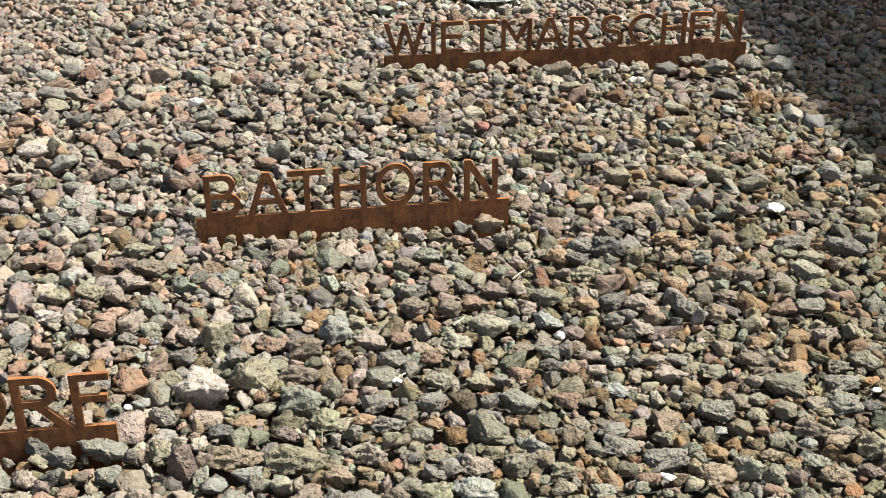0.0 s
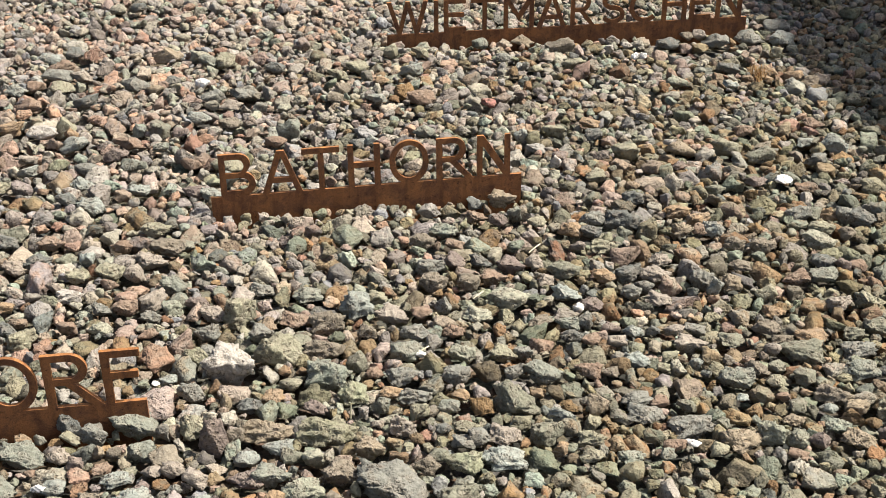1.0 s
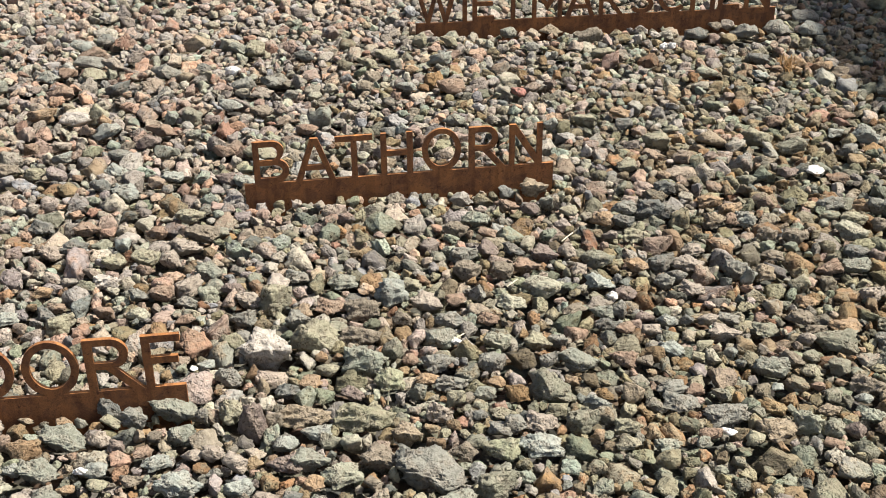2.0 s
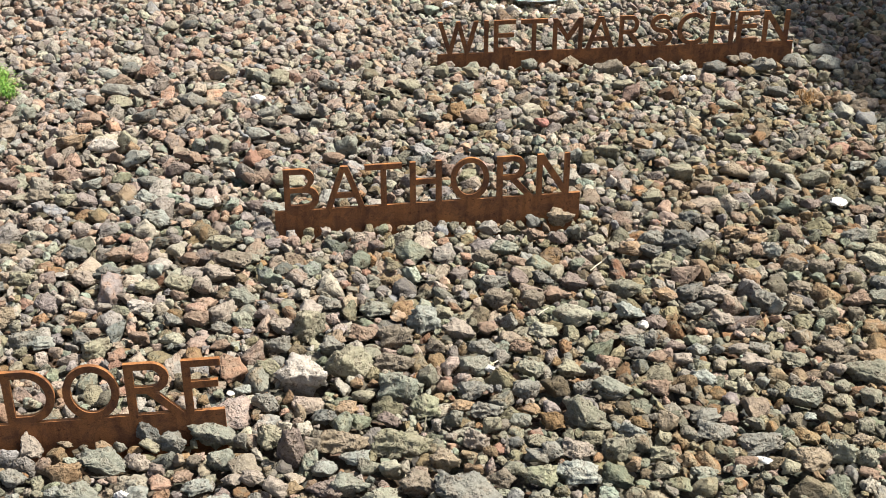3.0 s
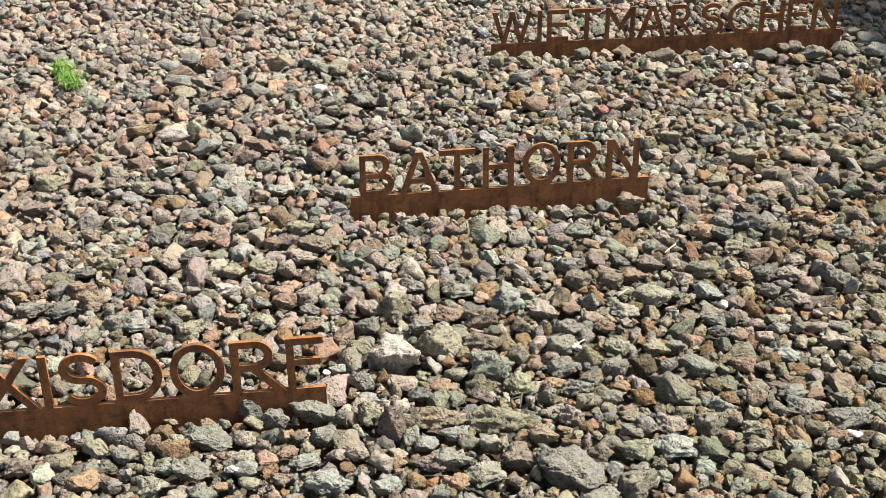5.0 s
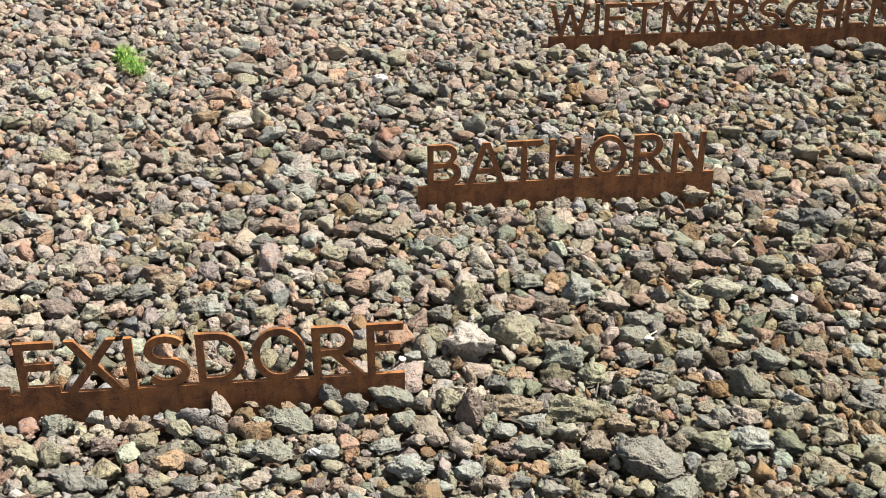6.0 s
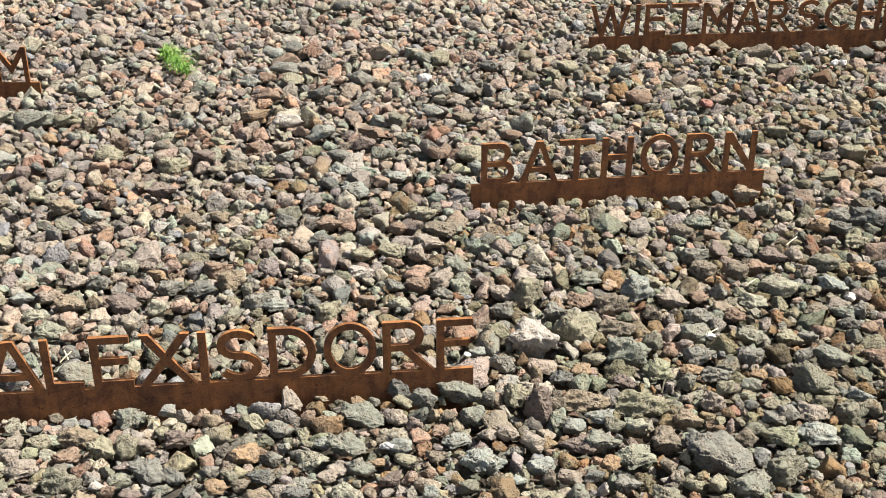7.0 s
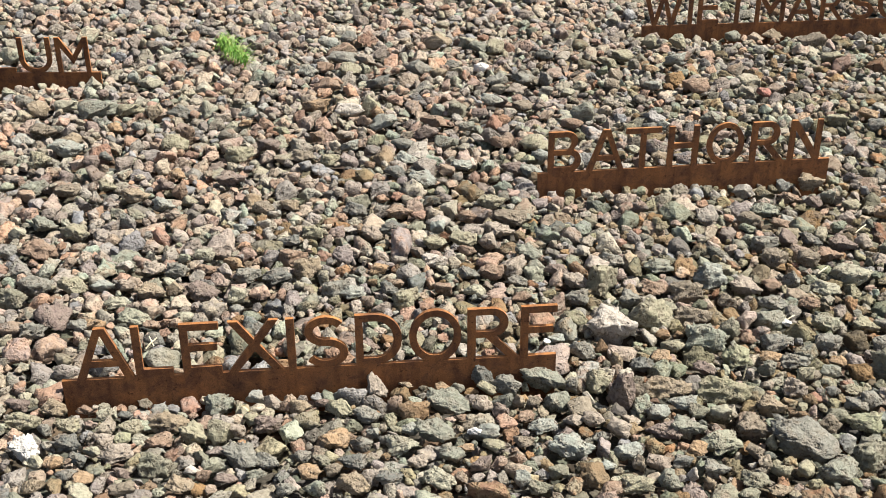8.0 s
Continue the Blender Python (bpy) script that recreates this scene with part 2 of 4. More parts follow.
# ---- the ground, to the horizon ----
def ground_sheet():
    xs = np.concatenate([[-400, -60, -12], np.linspace(-5, 5, 41), [12, 60, 400]])
    ys = np.concatenate([[-400, -60, -8, -2], np.linspace(0, 8, 33), [14, 60, 400]])
    verts, faces = [], []
    for y in ys:
        for x in xs:
            cx, cy = min(max(x, -4), 4), min(max(y, 0), 7)
            verts.append((x, y, bed_height(cx, cy) - (0.055 if -1.3 - 0.36 * y < x < 0.45 + 0.335 * y and 1.3 < y < 5.8 else 0.012) + 0.008 * noise.noise((x * 2, y * 2, 0))))
    w = len(xs)
    for j in range(len(ys) - 1):
        for i in range(w - 1):
            a = j * w + i
            faces.append((a, a + 1, a + 1 + w, a + w))
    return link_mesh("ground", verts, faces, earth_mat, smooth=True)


tagged(ground_sheet(), "brownish grey gravel ground under the loose stones", "ground", kind="structure")


# ---- an unseen high wall, added to cast the shade over the bed's edge ----
def box(bm, lo, hi):
    c = [(a + b) / 2 for a, b in zip(lo, hi)]
    s = [b - a for a, b in zip(lo, hi)]
    bmesh.ops.create_cube(bm, size=1, matrix=Matrix.Translation(c) @ Matrix.Diagonal((*s, 1)))


wall_bm = bmesh.new()
box(wall_bm, (0.0, -3.1, -0.4), (0.3, 0.9, 7.62))
wall_ob = part("shade_wall", wall_bm, wall_mat, None)
wall_ob.matrix_world = pose(6.045, 6.004, 0, 0, 0, 5.2)
tagged(wall_ob, "unseen pale wall added to shade the edge of the gravel bed", "wall", kind="structure")

# ---- the letter signs ----
CAP, THICK = 0.12, 0.009


def arc(cx, cy, rx, ry, a0, a1, n=14):
    return [(cx + rx * math.cos(radians(a0 + (a1 - a0) * i / n)), max(0.0, cy + ry * math.sin(radians(a0 + (a1 - a0) * i / n)))) for i in range(n + 1)]


def ribbon(path, half):
    left, right = [], []
    for i, (x, y) in enumerate(path):
        (x0, y0), (x1, y1) = path[max(i - 1, 0)], path[min(i + 1, len(path) - 1)]
        dx, dy = x1 - x0, y1 - y0
        d = math.hypot(dx, dy)
        left.append((x - dy / d * half, max(0, y + dx / d * half)))
        right.append((x + dy / d * half, max(0, y - dx / d * half)))
    return left + right[::-1]


def glyph(ch):
    """The outline and the counters of a capital, 1 high, with its width."""
    if ch == "A":
        return 0.9, [[(0, 0), (.145, 0), (.225, .24), (.675, .24), (.755, 0), (.9, 0), (.535, 1), (.365, 1)], [(.27, .365), (.45, .87), (.63, .365)]]
    if ch == "B":
        return 0.77, [[(0, 0)] + arc(.48, .285, .29, .285, -90, 68) + arc(.43, .765, .25, .235, -48, 90) + [(0, 1)],
                      [(.135, .13)] + arc(.46, .28, .17, .15, -90, 90) + [(.135, .43)],
                      [(.135, .55)] + arc(.41, .71, .13, .16, -90, 90) + [(.135, .87)]]
    if ch == "C":
        return 0.86, [arc(.51, .5, .51, .515, 46, 314, 30) + arc(.51, .5, .375, .38, 314, 46, 30)]
    if ch == "D":
        return 0.81, [[(0, 0)] + arc(.35, .5, .46, .5, -90, 90, 22) + [(0, 1)], [(.135, .13)] + arc(.34, .5, .33, .37, -90, 90, 22) + [(.135, .87)]]
    if ch == "E":
        return 0.66, [[(0, 0), (.66, 0), (.66, .14), (.135, .14), (.135, .46), (.61, .46), (.61, .59), (.135, .59), (.135, .87), (.66, .87), (.66, 1), (0, 1)]]
    if ch == "F":
        return 0.63, [[(0, 0), (.135, 0), (.135, .46), (.57, .46), (.57, .59), (.135, .59), (.135, .87), (.63, .87), (.63, 1), (0, 1)]]
    if ch == "H":
        return 0.74, [[(0, 0), (.135, 0), (.135, .45), (.605, .45), (.605, 0), (.74, 0), (.74, 1), (.605, 1), (.605, .58), (.135, .58), (.135, 1), (0, 1)]]
    if ch == "I":
        return 0.135, [[(0, 0), (.135, 0), (.135, 1), (0, 1)]]
    if ch == "L":
        return 0.63, [[(0, 0), (.63, 0), (.63, .145), (.135, .145), (.135, 1), (0, 1)]]
    if ch == "M":
        return 0.93, [[(0, 0), (.13, 0), (.13, .74), (.465, .24), (.80, .74), (.80, 0), (.93, 0), (.93, 1), (.795, 1), (.465, .48), (.135, 1), (0, 1)]]
    if ch == "N":
        return 0.8, [[(0, 0), (.13, 0), (.13, .76), (.645, 0), (.8, 0), (.8, 1), (.67, 1), (.67, .24), (.155, 1), (0, 1)]]
    if ch == "O":
        return 0.9, [arc(.45, .5, .45, .525, 0, 354, 59), arc(.45, .51, .325, .395, 0, 354, 59)]
    if ch == "R":
        return 0.84, [[(0, 0), (.135, 0), (.135, .42), (.30, .42), (.665, 0), (.84, 0), (.455, .445)] + arc(.40, .715, .27, .285, -70, 90) + [(0, 1)],
                      [(.135, .545)] + arc(.39, .71, .145, .165, -90, 90) + [(.135, .875)]]
    if ch == "S":
        path = arc(.385, .715, .285, .22, 32, 262, 22) + arc(.385, .28, .305, .215, 82, -150, 22)
        return 0.76, [ribbon(path, .0675)]
    if ch == "T":
        return 0.84, [[(.355, 0), (.485, 0), (.485, .87), (.84, .87), (.84, 1), (0, 1), (0, .87), (.355, .87)]]
    if ch == "U":
        return 0.86, [[(0, 1)] + arc(.43, .4, .43, .42, 180, 360, 24) + [(.86, 1), (.73, 1)] + arc(.43, .4, .30, .285, 360, 180, 24) + [(.13, 1)]]
    if ch == "W":
        return 1.25, [[(0, 1), (.305, 0), (.435, 0), (.632, .74), (.835, 0), (.965, 0), (1.25, 1), (1.11, 1), (.90, .24), (.695, 1), (.572, 1), (.37, .24), (.145, 1)]]
    return 0.95, [[(0, 0), (.165, 0), (.475, .40), (.78, 0), (.95, 0), (.56, .52), (.905, 1), (.74, 1), (.475, .635), (.215, 1), (.05, 1), (.385, .52)]]


def solid(loops, half, bevel=0.0006):
    """An upright cut plate: the flat figure in x and z, with a depth in y."""
    from mathutils.geometry import tessellate_polygon
    tris = tessellate_polygon([[Vector((x, z, 0)) for x, z in lp] for lp in loops])
    flat = [p for lp in loops for p in lp]
    bm = bmesh.new()
    front = [bm.verts.new((x, -half, z)) for x, z in flat]
    back = [bm.verts.new((x, half, z)) for x, z in flat]
    for a, b, c in tris:
        for vs in ((front[a], front[b], front[c]), (back[c], back[b], back[a])):
            if len(set(vs)) == 3:
                bm.faces.new(vs)
    at = 0
    for lp in loops:
        n = len(lp)
        for i in range(n):
            a, b = at + i, at + (i + 1) % n
            bm.faces.new((front[a], front[b], back[b], back[a])).material_index = 1
        at += n
    return bm


def letter_sign(word, letters, place, yaw, left):
    """letters: (capital, its left edge, its width), in cap heights from the plate's right end."""
    x, y, z = place
    thing = new("letter_sign")
    thing.matrix_world = pose(x, y, z, 0, 0, yaw)
    tagged(thing, "rusty weathering-steel sign with cut-out letters " + word + " standing in gravel", "sign", "letter signs in the gravel")
    part("base_plate", solid([[(left * CAP, -0.22), (0, -0.22), (0, 0), (left * CAP, 0)]], THICK / 2), rust_mat, thing)
    for ch, at, width in letters:
        own, loops = glyph(ch)
        loops = [[((at + u / own * width) * CAP, v * CAP) for u, v in lp] for lp in loops]
        part("letter", solid(loops, THICK / 2), rust_mat, thing, "rusty steel capital letter " + ch)
    return thing


SIGNS = [((-0.6491, 1.9445, 0.0714), 7.23, 8.53), ((0.1751, 2.9716, 0.0768), 8.53, 7.0), ((1.1296, 4.3450, 0.0742), 6.79, 11.31), ((-2.0767, 3.5501, 0.1092), 2.94, 3.3)]
letter_sign("ALEXISDORF", [("A", -8.27, .97), ("L", -7.27, .63), ("E", -6.47, .66), ("X", -5.70, .94), ("I", -4.68, .14), ("S", -4.40, .76),
                           ("D", -3.51, .80), ("O", -2.58, .90), ("R", -1.57, .89), ("F", -.64, .63)], *SIGNS[0][:2], -SIGNS[0][2])
letter_sign("BATHORN", [("B", -6.77, .77), ("A", -5.86, .88), ("T", -4.96, .83), ("H", -3.95, .72), ("O", -3.02, .88), ("R", -1.96, .84),
                        ("N", -1.03, .76)], *SIGNS[1][:2], -SIGNS[1][2])
letter_sign("WIETMARSCHEN", [("W", -11.30, 1.25), ("I", -9.87, .13), ("E", -9.57, .67), ("T", -8.74, .84), ("M", -7.73, .93), ("A", -6.69, .90),
                             ("R", -5.64, .76), ("S", -4.69, .75), ("C", -3.79, .83), ("H", -2.75, .78), ("E", -1.86, .67), ("N", -1.02, .83)],
            *SIGNS[2][:2], -SIGNS[2][2])
letter_sign("LUM", [("L", -2.93, .62), ("U", -2.17, .89), ("M", -1.15, .90)], *SIGNS[3][:2], -SIGNS[3][2])


# ---- stones ----
def stone_shape(detail, seed):
    """A broken lava stone within the unit box: a lumpy ball, some sides broken flat, with hollows where gas bubbles burst."""
    rng = random.Random(seed)
    bm = bmesh.new()
    bmesh.ops.create_icosphere(bm, subdivisions=detail, radius=1.0)
    cuts = []
    for _ in range(rng.randint(9, 14)):
        n = Vector((rng.gauss(0, 1), rng.gauss(0, 1), rng.gauss(0, 1))).normalized()
        cuts.append((n, rng.uniform(0.38, 0.80) if detail < 4 else rng.uniform(0.52, 0.86)))
    off = Vector((rng.uniform(-50, 50), rng.uniform(-50, 50), rng.uniform(-50, 50)))
    rough, hard = rng.uniform(0.7, 1.35), rng.uniform(0.86, 1.0)
    for v in bm.verts:
        p = v.co.copy()
        p *= 1 + 0.30 * noise.noise(p * 0.9 + off)
        for n, d in cuts:
            over = p.dot(n) - d
            if over > 0:
                p -= n * over * hard
        p *= 1 + rough * (0.22 * noise.noise(p * 1.9 + off) + 0.14 * noise.noise(p * 4.1 + off))
        if detail > 2:
            p *= 1 + rough * 0.15 * noise.noise(p * 7.0 + off)
            p *= 1 - 0.55 * max(0.0, noise.noise(p * 3.4 - off) - 0.18)
        if detail > 3:
            p *= 1 + rough * 0.07 * noise.noise(p * 15.0 + off)
            p *= 1 - 0.30 * max(0.0, noise.noise(p * 8.0 - off) - 0.25)
        knob = {2: 0.10, 3: 0.03}.get(detail, 0.012)
        v.co = p * (1 + rng.uniform(-knob, knob))
    co = np.array([v.co[:] for v in bm.verts])
    lo, hi = co.min(0), co.max(0)
    co = (co - (lo + hi) / 2) / ((hi - lo) / 2)
    faces = np.array([[v.index for v in f.verts] for f in bm.faces])
    bm.free()
    return co, faces


VARIANTS = 40
LARGE = [stone_shape(4, 60 + i) for i in range(16)]
FINE = [stone_shape(3, 100 + i) for i in range(VARIANTS)]
COARSE = [stone_shape(2, 300 + i) for i in range(VARIANTS)]


def bedded(shape):
    """The part of a stone that shows above its neighbours; the underside lies buried."""
    co, faces = shape
    faces = faces[co[faces][:, :, 2].mean(1) > -0.5]
    used = np.unique(faces)
    place = np.zeros(len(co), int)
    place[used] = np.arange(len(used))
    return co[used], place[faces]


FINE_TOPS, COARSE_TOPS = [bedded(s) for s in FINE], [bedded(s) for s in COARSE]


def sink(y):
    """By how much the loose gravel lies under the mean surface: a little more further off."""
    return 0.016 + 0.012 * min(max((y - 3.5) / 0.5, 0), 1)



# the bed's visible stretch, and a height field on which stones are dropped one by one
X0, X1, Y0, Y1, CELL = -3.3, 2.45, 1.34, 5.75, 0.007
NX, NY = int((X1 - X0) / CELL), int((Y1 - Y0) / CELL)
rng = np.random.default_rng(7)
field = np.full((NY, NX), -0.042)
taken = np.zeros((NY, NX), bool)          # where plates and chosen stones stand

for (px, py, pz), yaw, left in SIGNS:
    for s in np.arange(0, left * CAP, 0.003):
        for d in (-0.004, 0.0, 0.004):
            ix = int((px - s * math.cos(radians(yaw)) - d * math.sin(radians(yaw)) - X0) / CELL)
            iy = int((py - s * math.sin(radians(yaw)) + d * math.cos(radians(yaw)) - Y0) / CELL)
            if 0 <= ix < NX and 0 <= iy < NY:
                taken[iy, ix] = True


def footprint(x, y, a, b, yaw):
    r = max(a, b)
    i0, i1 = int((x - r - X0) / CELL), int((x + r - X0) / CELL) + 1
    j0, j1 = int((y - r - Y0) / CELL), int((y + r - Y0) / CELL) + 1
    if i0 < 0 or j0 < 0 or i1 >= NX or j1 >= NY:
        return None
    gx = X0 + (np.arange(i0, i1) + 0.5) * CELL - x
    gy = (Y0 + (np.arange(j0, j1) + 0.5) * CELL - y)[:, None]
    c, s = math.cos(yaw), math.sin(yaw)
    q = 1 - ((gx * c + gy * s) / a) ** 2 - ((gy * c - gx * s) / b) ** 2
    return slice(j0, j1), slice(i0, i1), q


bed = new("gravel", bpy.data.meshes.new("gravel"))
tagged(bed, "loose reddish brown and grey lava gravel of many small stones", "gravel", kind="stuff")
stones = []                               # x, y, z, a, b, c, yaw, tilt, detail class


shared, joined, PART_LENGTH = {}, [], 0.055    # smaller and further ones are joined into the gravel


def stone_mesh(co, faces, mat):
    me = bpy.data.meshes.new("stone")
    me.from_pydata(co.tolist(), [], faces.tolist())
    me.materials.append(mat)
    me.polygons.foreach_set("use_smooth", [True] * len(me.polygons))
    return me


def notable(x, y, length, depth, height, tone):
    a, b, c = length / 2, depth / 2, height / 2
    if length > 0.06:
        b, c = max(b, 0.64 * a), max(c, 0.5 * a)          # chunks, not slabs
    yaw = rng.uniform(-0.35, 0.35)
    z = (0.010 if height > 0.8 * length else 0.006) + 0.25 * c - 0.8 * (sink(y) - 0.010)
    fp = footprint(x, y, a * 0.95, b * 0.95, yaw)
    if fp:
        j, i, q = fp
        taken[j, i] |= q > 0.15
        field[j, i] = np.where(q > 0, z + sink(y), field[j, i])
    if tone in ("white", "red"):
        z += 0.006                            # light chips that lie loose on top
    where = pose(x, y, bed_height(x, y) + z, rng.uniform(-8, 8), rng.uniform(-8, 8), math.degrees(yaw)) @ Matrix.Diagonal((a * 1.04, b * 1.04, c * 1.04, 1))
    key = (int(rng.integers(16)), tone)
    if length < PART_LENGTH or y > 3.0:
        joined.append((FINE[int(rng.integers(VARIANTS))], where, 1 + list(TONES).index(tone)))
        return None
    if key not in shared:
        shared[key] = stone_mesh(*LARGE[key[0]], TONE_MATS[tone])
    ob = new("stone", shared[key])
    ob.parent = bed
    ob.matrix_world = where
    return tagged(ob, "single " + tone.replace("_", " ") + " stone lying on the lava gravel")


# larger and oddly coloured stones that lie on top
notable(-0.512, 1.881, 0.060, 0.056, 0.112, "plum")
notable(-0.508, 2.125, 0.110, 0.085, 0.096, "pale")
notable(-0.417, 2.196, 0.115, 0.084, 0.086, "tan")
notable(-0.301, 2.104, 0.098, 0.075, 0.076, "green")
notable(-0.246, 2.034, 0.066, 0.057, 0.056, "moss")
notable(-0.253, 2.367, 0.080, 0.064, 0.081, "slate_pale")
notable(0.106, 2.417, 0.100, 0.068, 0.055, "pale_tan")
notable(-0.158, 1.757, 0.138, 0.094, 0.081, "grey")
notable(-0.293, 1.922, 0.128, 0.087, 0.048, "moss_tan")
notable(-0.670, 1.930, 0.103, 0.070, 0.052, "grey_green")
notable(-0.754, 1.902, 0.072, 0.049, 0.049, "grey")
notable(-0.806, 1.930, 0.057, 0.046, 0.060, "slate")
notable(-0.872, 1.838, 0.092, 0.063, 0.046, "grey_green")
notable(-1.025, 1.874, 0.056, 0.058, 0.052, "pink_tan")
notable(-1.343, 1.807, 0.061, 0.053, 0.052, "grey_green")
notable(-1.680, 1.628, 0.060, 0.052, 0.051, "chalk")
notable(-1.420, 1.603, 0.076, 0.059, 0.059, "olive")
notable(-0.629, 1.707, 0.096, 0.065, 0.044, "pale_blue")
notable(-1.112, 1.559, 0.049, 0.033, 0.033, "green")
notable(-0.973, 2.858, 0.085, 0.058, 0.035, "slate_pale")
notable(-0.818, 3.725, 0.054, 0.040, 0.040, "white")
notable(1.085, 3.865, 0.070, 0.048, 0.040, "orange")
notable(0.122, 3.592, 0.052, 0.036, 0.027, "red")
notable(-1.905, 2.376, 0.109, 0.074, 0.053, "rust")
notable(-1.028, 2.655, 0.071, 0.048, 0.036, "rust")
notable(-0.923, 2.583, 0.042, 0.035, 0.035, "pale_blue")
notable(-1.675, 1.767, 0.060, 0.045, 0.045, "rust_tan")
notable(-1.749, 1.775, 0.051, 0.034, 0.031, "plum")
notable(-1.716, 1.727, 0.075, 0.051, 0.027, "tan")
notable(-1.666, 1.689, 0.027, 0.021, 0.034, "grey")
notable(-1.634, 1.718, 0.055, 0.038, 0.028, "tan")
notable(-1.610, 1.658, 0.067, 0.046, 0.034, "slate")
notable(-1.618, 1.598, 0.040, 0.027, 0.023, "orange")
notable(-1.574, 1.605, 0.033, 0.026, 0.035, "slate")
notable(-1.554, 1.636, 0.036, 0.027, 0.027, "pale_tan")
notable(-1.549, 1.680, 0.054, 0.037, 0.028, "pink_tan")
notable(-1.611, 1.775, 0.035, 0.024, 0.021, "rust")
notable(-1.569, 1.771, 0.037, 0.025, 0.020, "pale_tan")
notable(-1.529, 1.772, 0.032, 0.022, 0.018, "slate")
notable(-1.504, 1.727, 0.048, 0.033, 0.030, "tan")
notable(-1.433, 1.756, 0.085, 0.058, 0.034, "rust_tan")
notable(-1.440, 1.687, 0.059, 0.040, 0.026, "rust")
notable(-1.513, 1.691, 0.034, 0.024, 0.024, "moss")
notable(-1.372, 1.709, 0.060, 0.047, 0.047, "tan")
notable(-1.320, 1.713, 0.052, 0.042, 0.055, "tan")
notable(-1.293, 1.727, 0.036, 0.029, 0.037, "pink_tan")
notable(-1.270, 1.771, 0.036, 0.026, 0.026, "tan")
notable(-1.240, 1.830, 0.049, 0.033, 0.030, "pink_tan")
notable(-1.205, 1.819, 0.037, 0.026, 0.026, "rust")
notable(-1.233, 1.755, 0.060, 0.041, 0.039, "plum")
notable(-1.264, 1.639, 0.081, 0.055, 0.053, "grey")
notable(-1.213, 1.630, 0.052, 0.038, 0.038, "grey")
notable(-1.352, 1.591, 0.032, 0.022, 0.021, "pale")
notable(-1.347, 1.642, 0.035, 0.024, 0.023, "olive")
notable(-1.509, 1.634, 0.071, 0.048, 0.029, "pink_tan")
notable(-1.482, 1.575, 0.035, 0.024, 0.023, "plum")
notable(-1.552, 1.557, 0.046, 0.031, 0.017, "orange")
notable(-1.586, 1.565, 0.042, 0.029, 0.019, "slate")
notable(-1.472, 1.536, 0.051, 0.035, 0.023, "brown")
notable(-1.364, 1.547, 0.057, 0.038, 0.022, "rust_tan")
notable(-1.632, 1.525, 0.046, 0.032, 0.029, "rust_tan")
notable(-1.329, 1.582, 0.034, 0.024, 0.024, "rust")
notable(-1.229, 1.592, 0.041, 0.028, 0.024, "grey_green")
notable(-1.284, 1.572, 0.045, 0.031, 0.023, "plum")
notable(-1.169, 1.551, 0.040, 0.028, 0.028, "grey")
notable(-1.179, 1.815, 0.044, 0.034, 0.034, "rust_tan")
notable(-1.134, 1.828, 0.029, 0.020, 0.018, "plum")
notable(-1.097, 1.811, 0.060, 0.041, 0.040, "tan")
notable(-1.037, 1.787, 0.060, 0.041, 0.030, "grey")
notable(-0.983, 1.810, 0.034, 0.027, 0.049, "rust")
notable(-0.965, 1.893, 0.032, 0.022, 0.014, "rust_tan")
notable(-0.855, 1.886, 0.032, 0.024, 0.024, "grey_green")
notable(-0.794, 1.891, 0.044, 0.030, 0.024, "tan")
notable(-0.802, 1.836, 0.053, 0.036, 0.036, "pink_tan")
notable(-0.767, 1.811, 0.034, 0.027, 0.033, "plum")
notable(-0.728, 1.841, 0.029, 0.023, 0.029, "rust_tan")
notable(-0.699, 1.839, 0.032, 0.025, 0.034, "brown")
notable(-0.650, 1.852, 0.056, 0.044, 0.044, "grey_green")
notable(-0.713, 1.800, 0.041, 0.028, 0.018, "rust")
notable(-0.847, 1.787, 0.029, 0.019, 0.018, "rust")
notable(-0.682, 1.771, 0.060, 0.040, 0.026, "slate_pale")
notable(-0.790, 1.744, 0.047, 0.035, 0.035, "slate_pale")
notable(-0.897, 1.742, 0.082, 0.056, 0.035, "grey_green")
notable(-0.948, 1.744, 0.038, 0.027, 0.027, "slate_pale")
notable(-0.976, 1.742, 0.028, 0.019, 0.019, "tan")
notable(-1.097, 1.705, 0.070, 0.048, 0.033, "orange")
notable(-1.042, 1.693, 0.046, 0.032, 0.031, "grey")
notable(-1.021, 1.733, 0.028, 0.021, 0.021, "slate_pale")
notable(-0.995, 1.714, 0.026, 0.019, 0.019, "grey")
notable(-0.960, 1.690, 0.072, 0.049, 0.034, "pale_tan")
notable(-1.054, 1.636, 0.057, 0.039, 0.028, "slate")
notable(-1.111, 1.636, 0.041, 0.028, 0.025, "olive")
notable(-1.156, 1.649, 0.046, 0.031, 0.025, "grey")
notable(-1.133, 1.601, 0.052, 0.035, 0.021, "orange")
notable(-1.087, 1.614, 0.039, 0.026, 0.026, "brown")
notable(-1.045, 1.576, 0.067, 0.046, 0.044, "rust_tan")
notable(-0.861, 1.669, 0.053, 0.038, 0.038, "grey_green")
notable(-0.834, 1.690, 0.035, 0.024, 0.015, "orange")
notable(-0.804, 1.644, 0.050, 0.034, 0.028, "plum")
notable(-0.781, 1.706, 0.047, 0.032, 0.019, "tan")
notable(-0.760, 1.646, 0.023, 0.017, 0.017, "rust")
notable(-0.735, 1.661, 0.028, 0.023, 0.023, "rust")
notable(-0.717, 1.719, 0.047, 0.032, 0.023, "brown")
notable(-0.655, 1.629, 0.041, 0.028, 0.028, "olive")
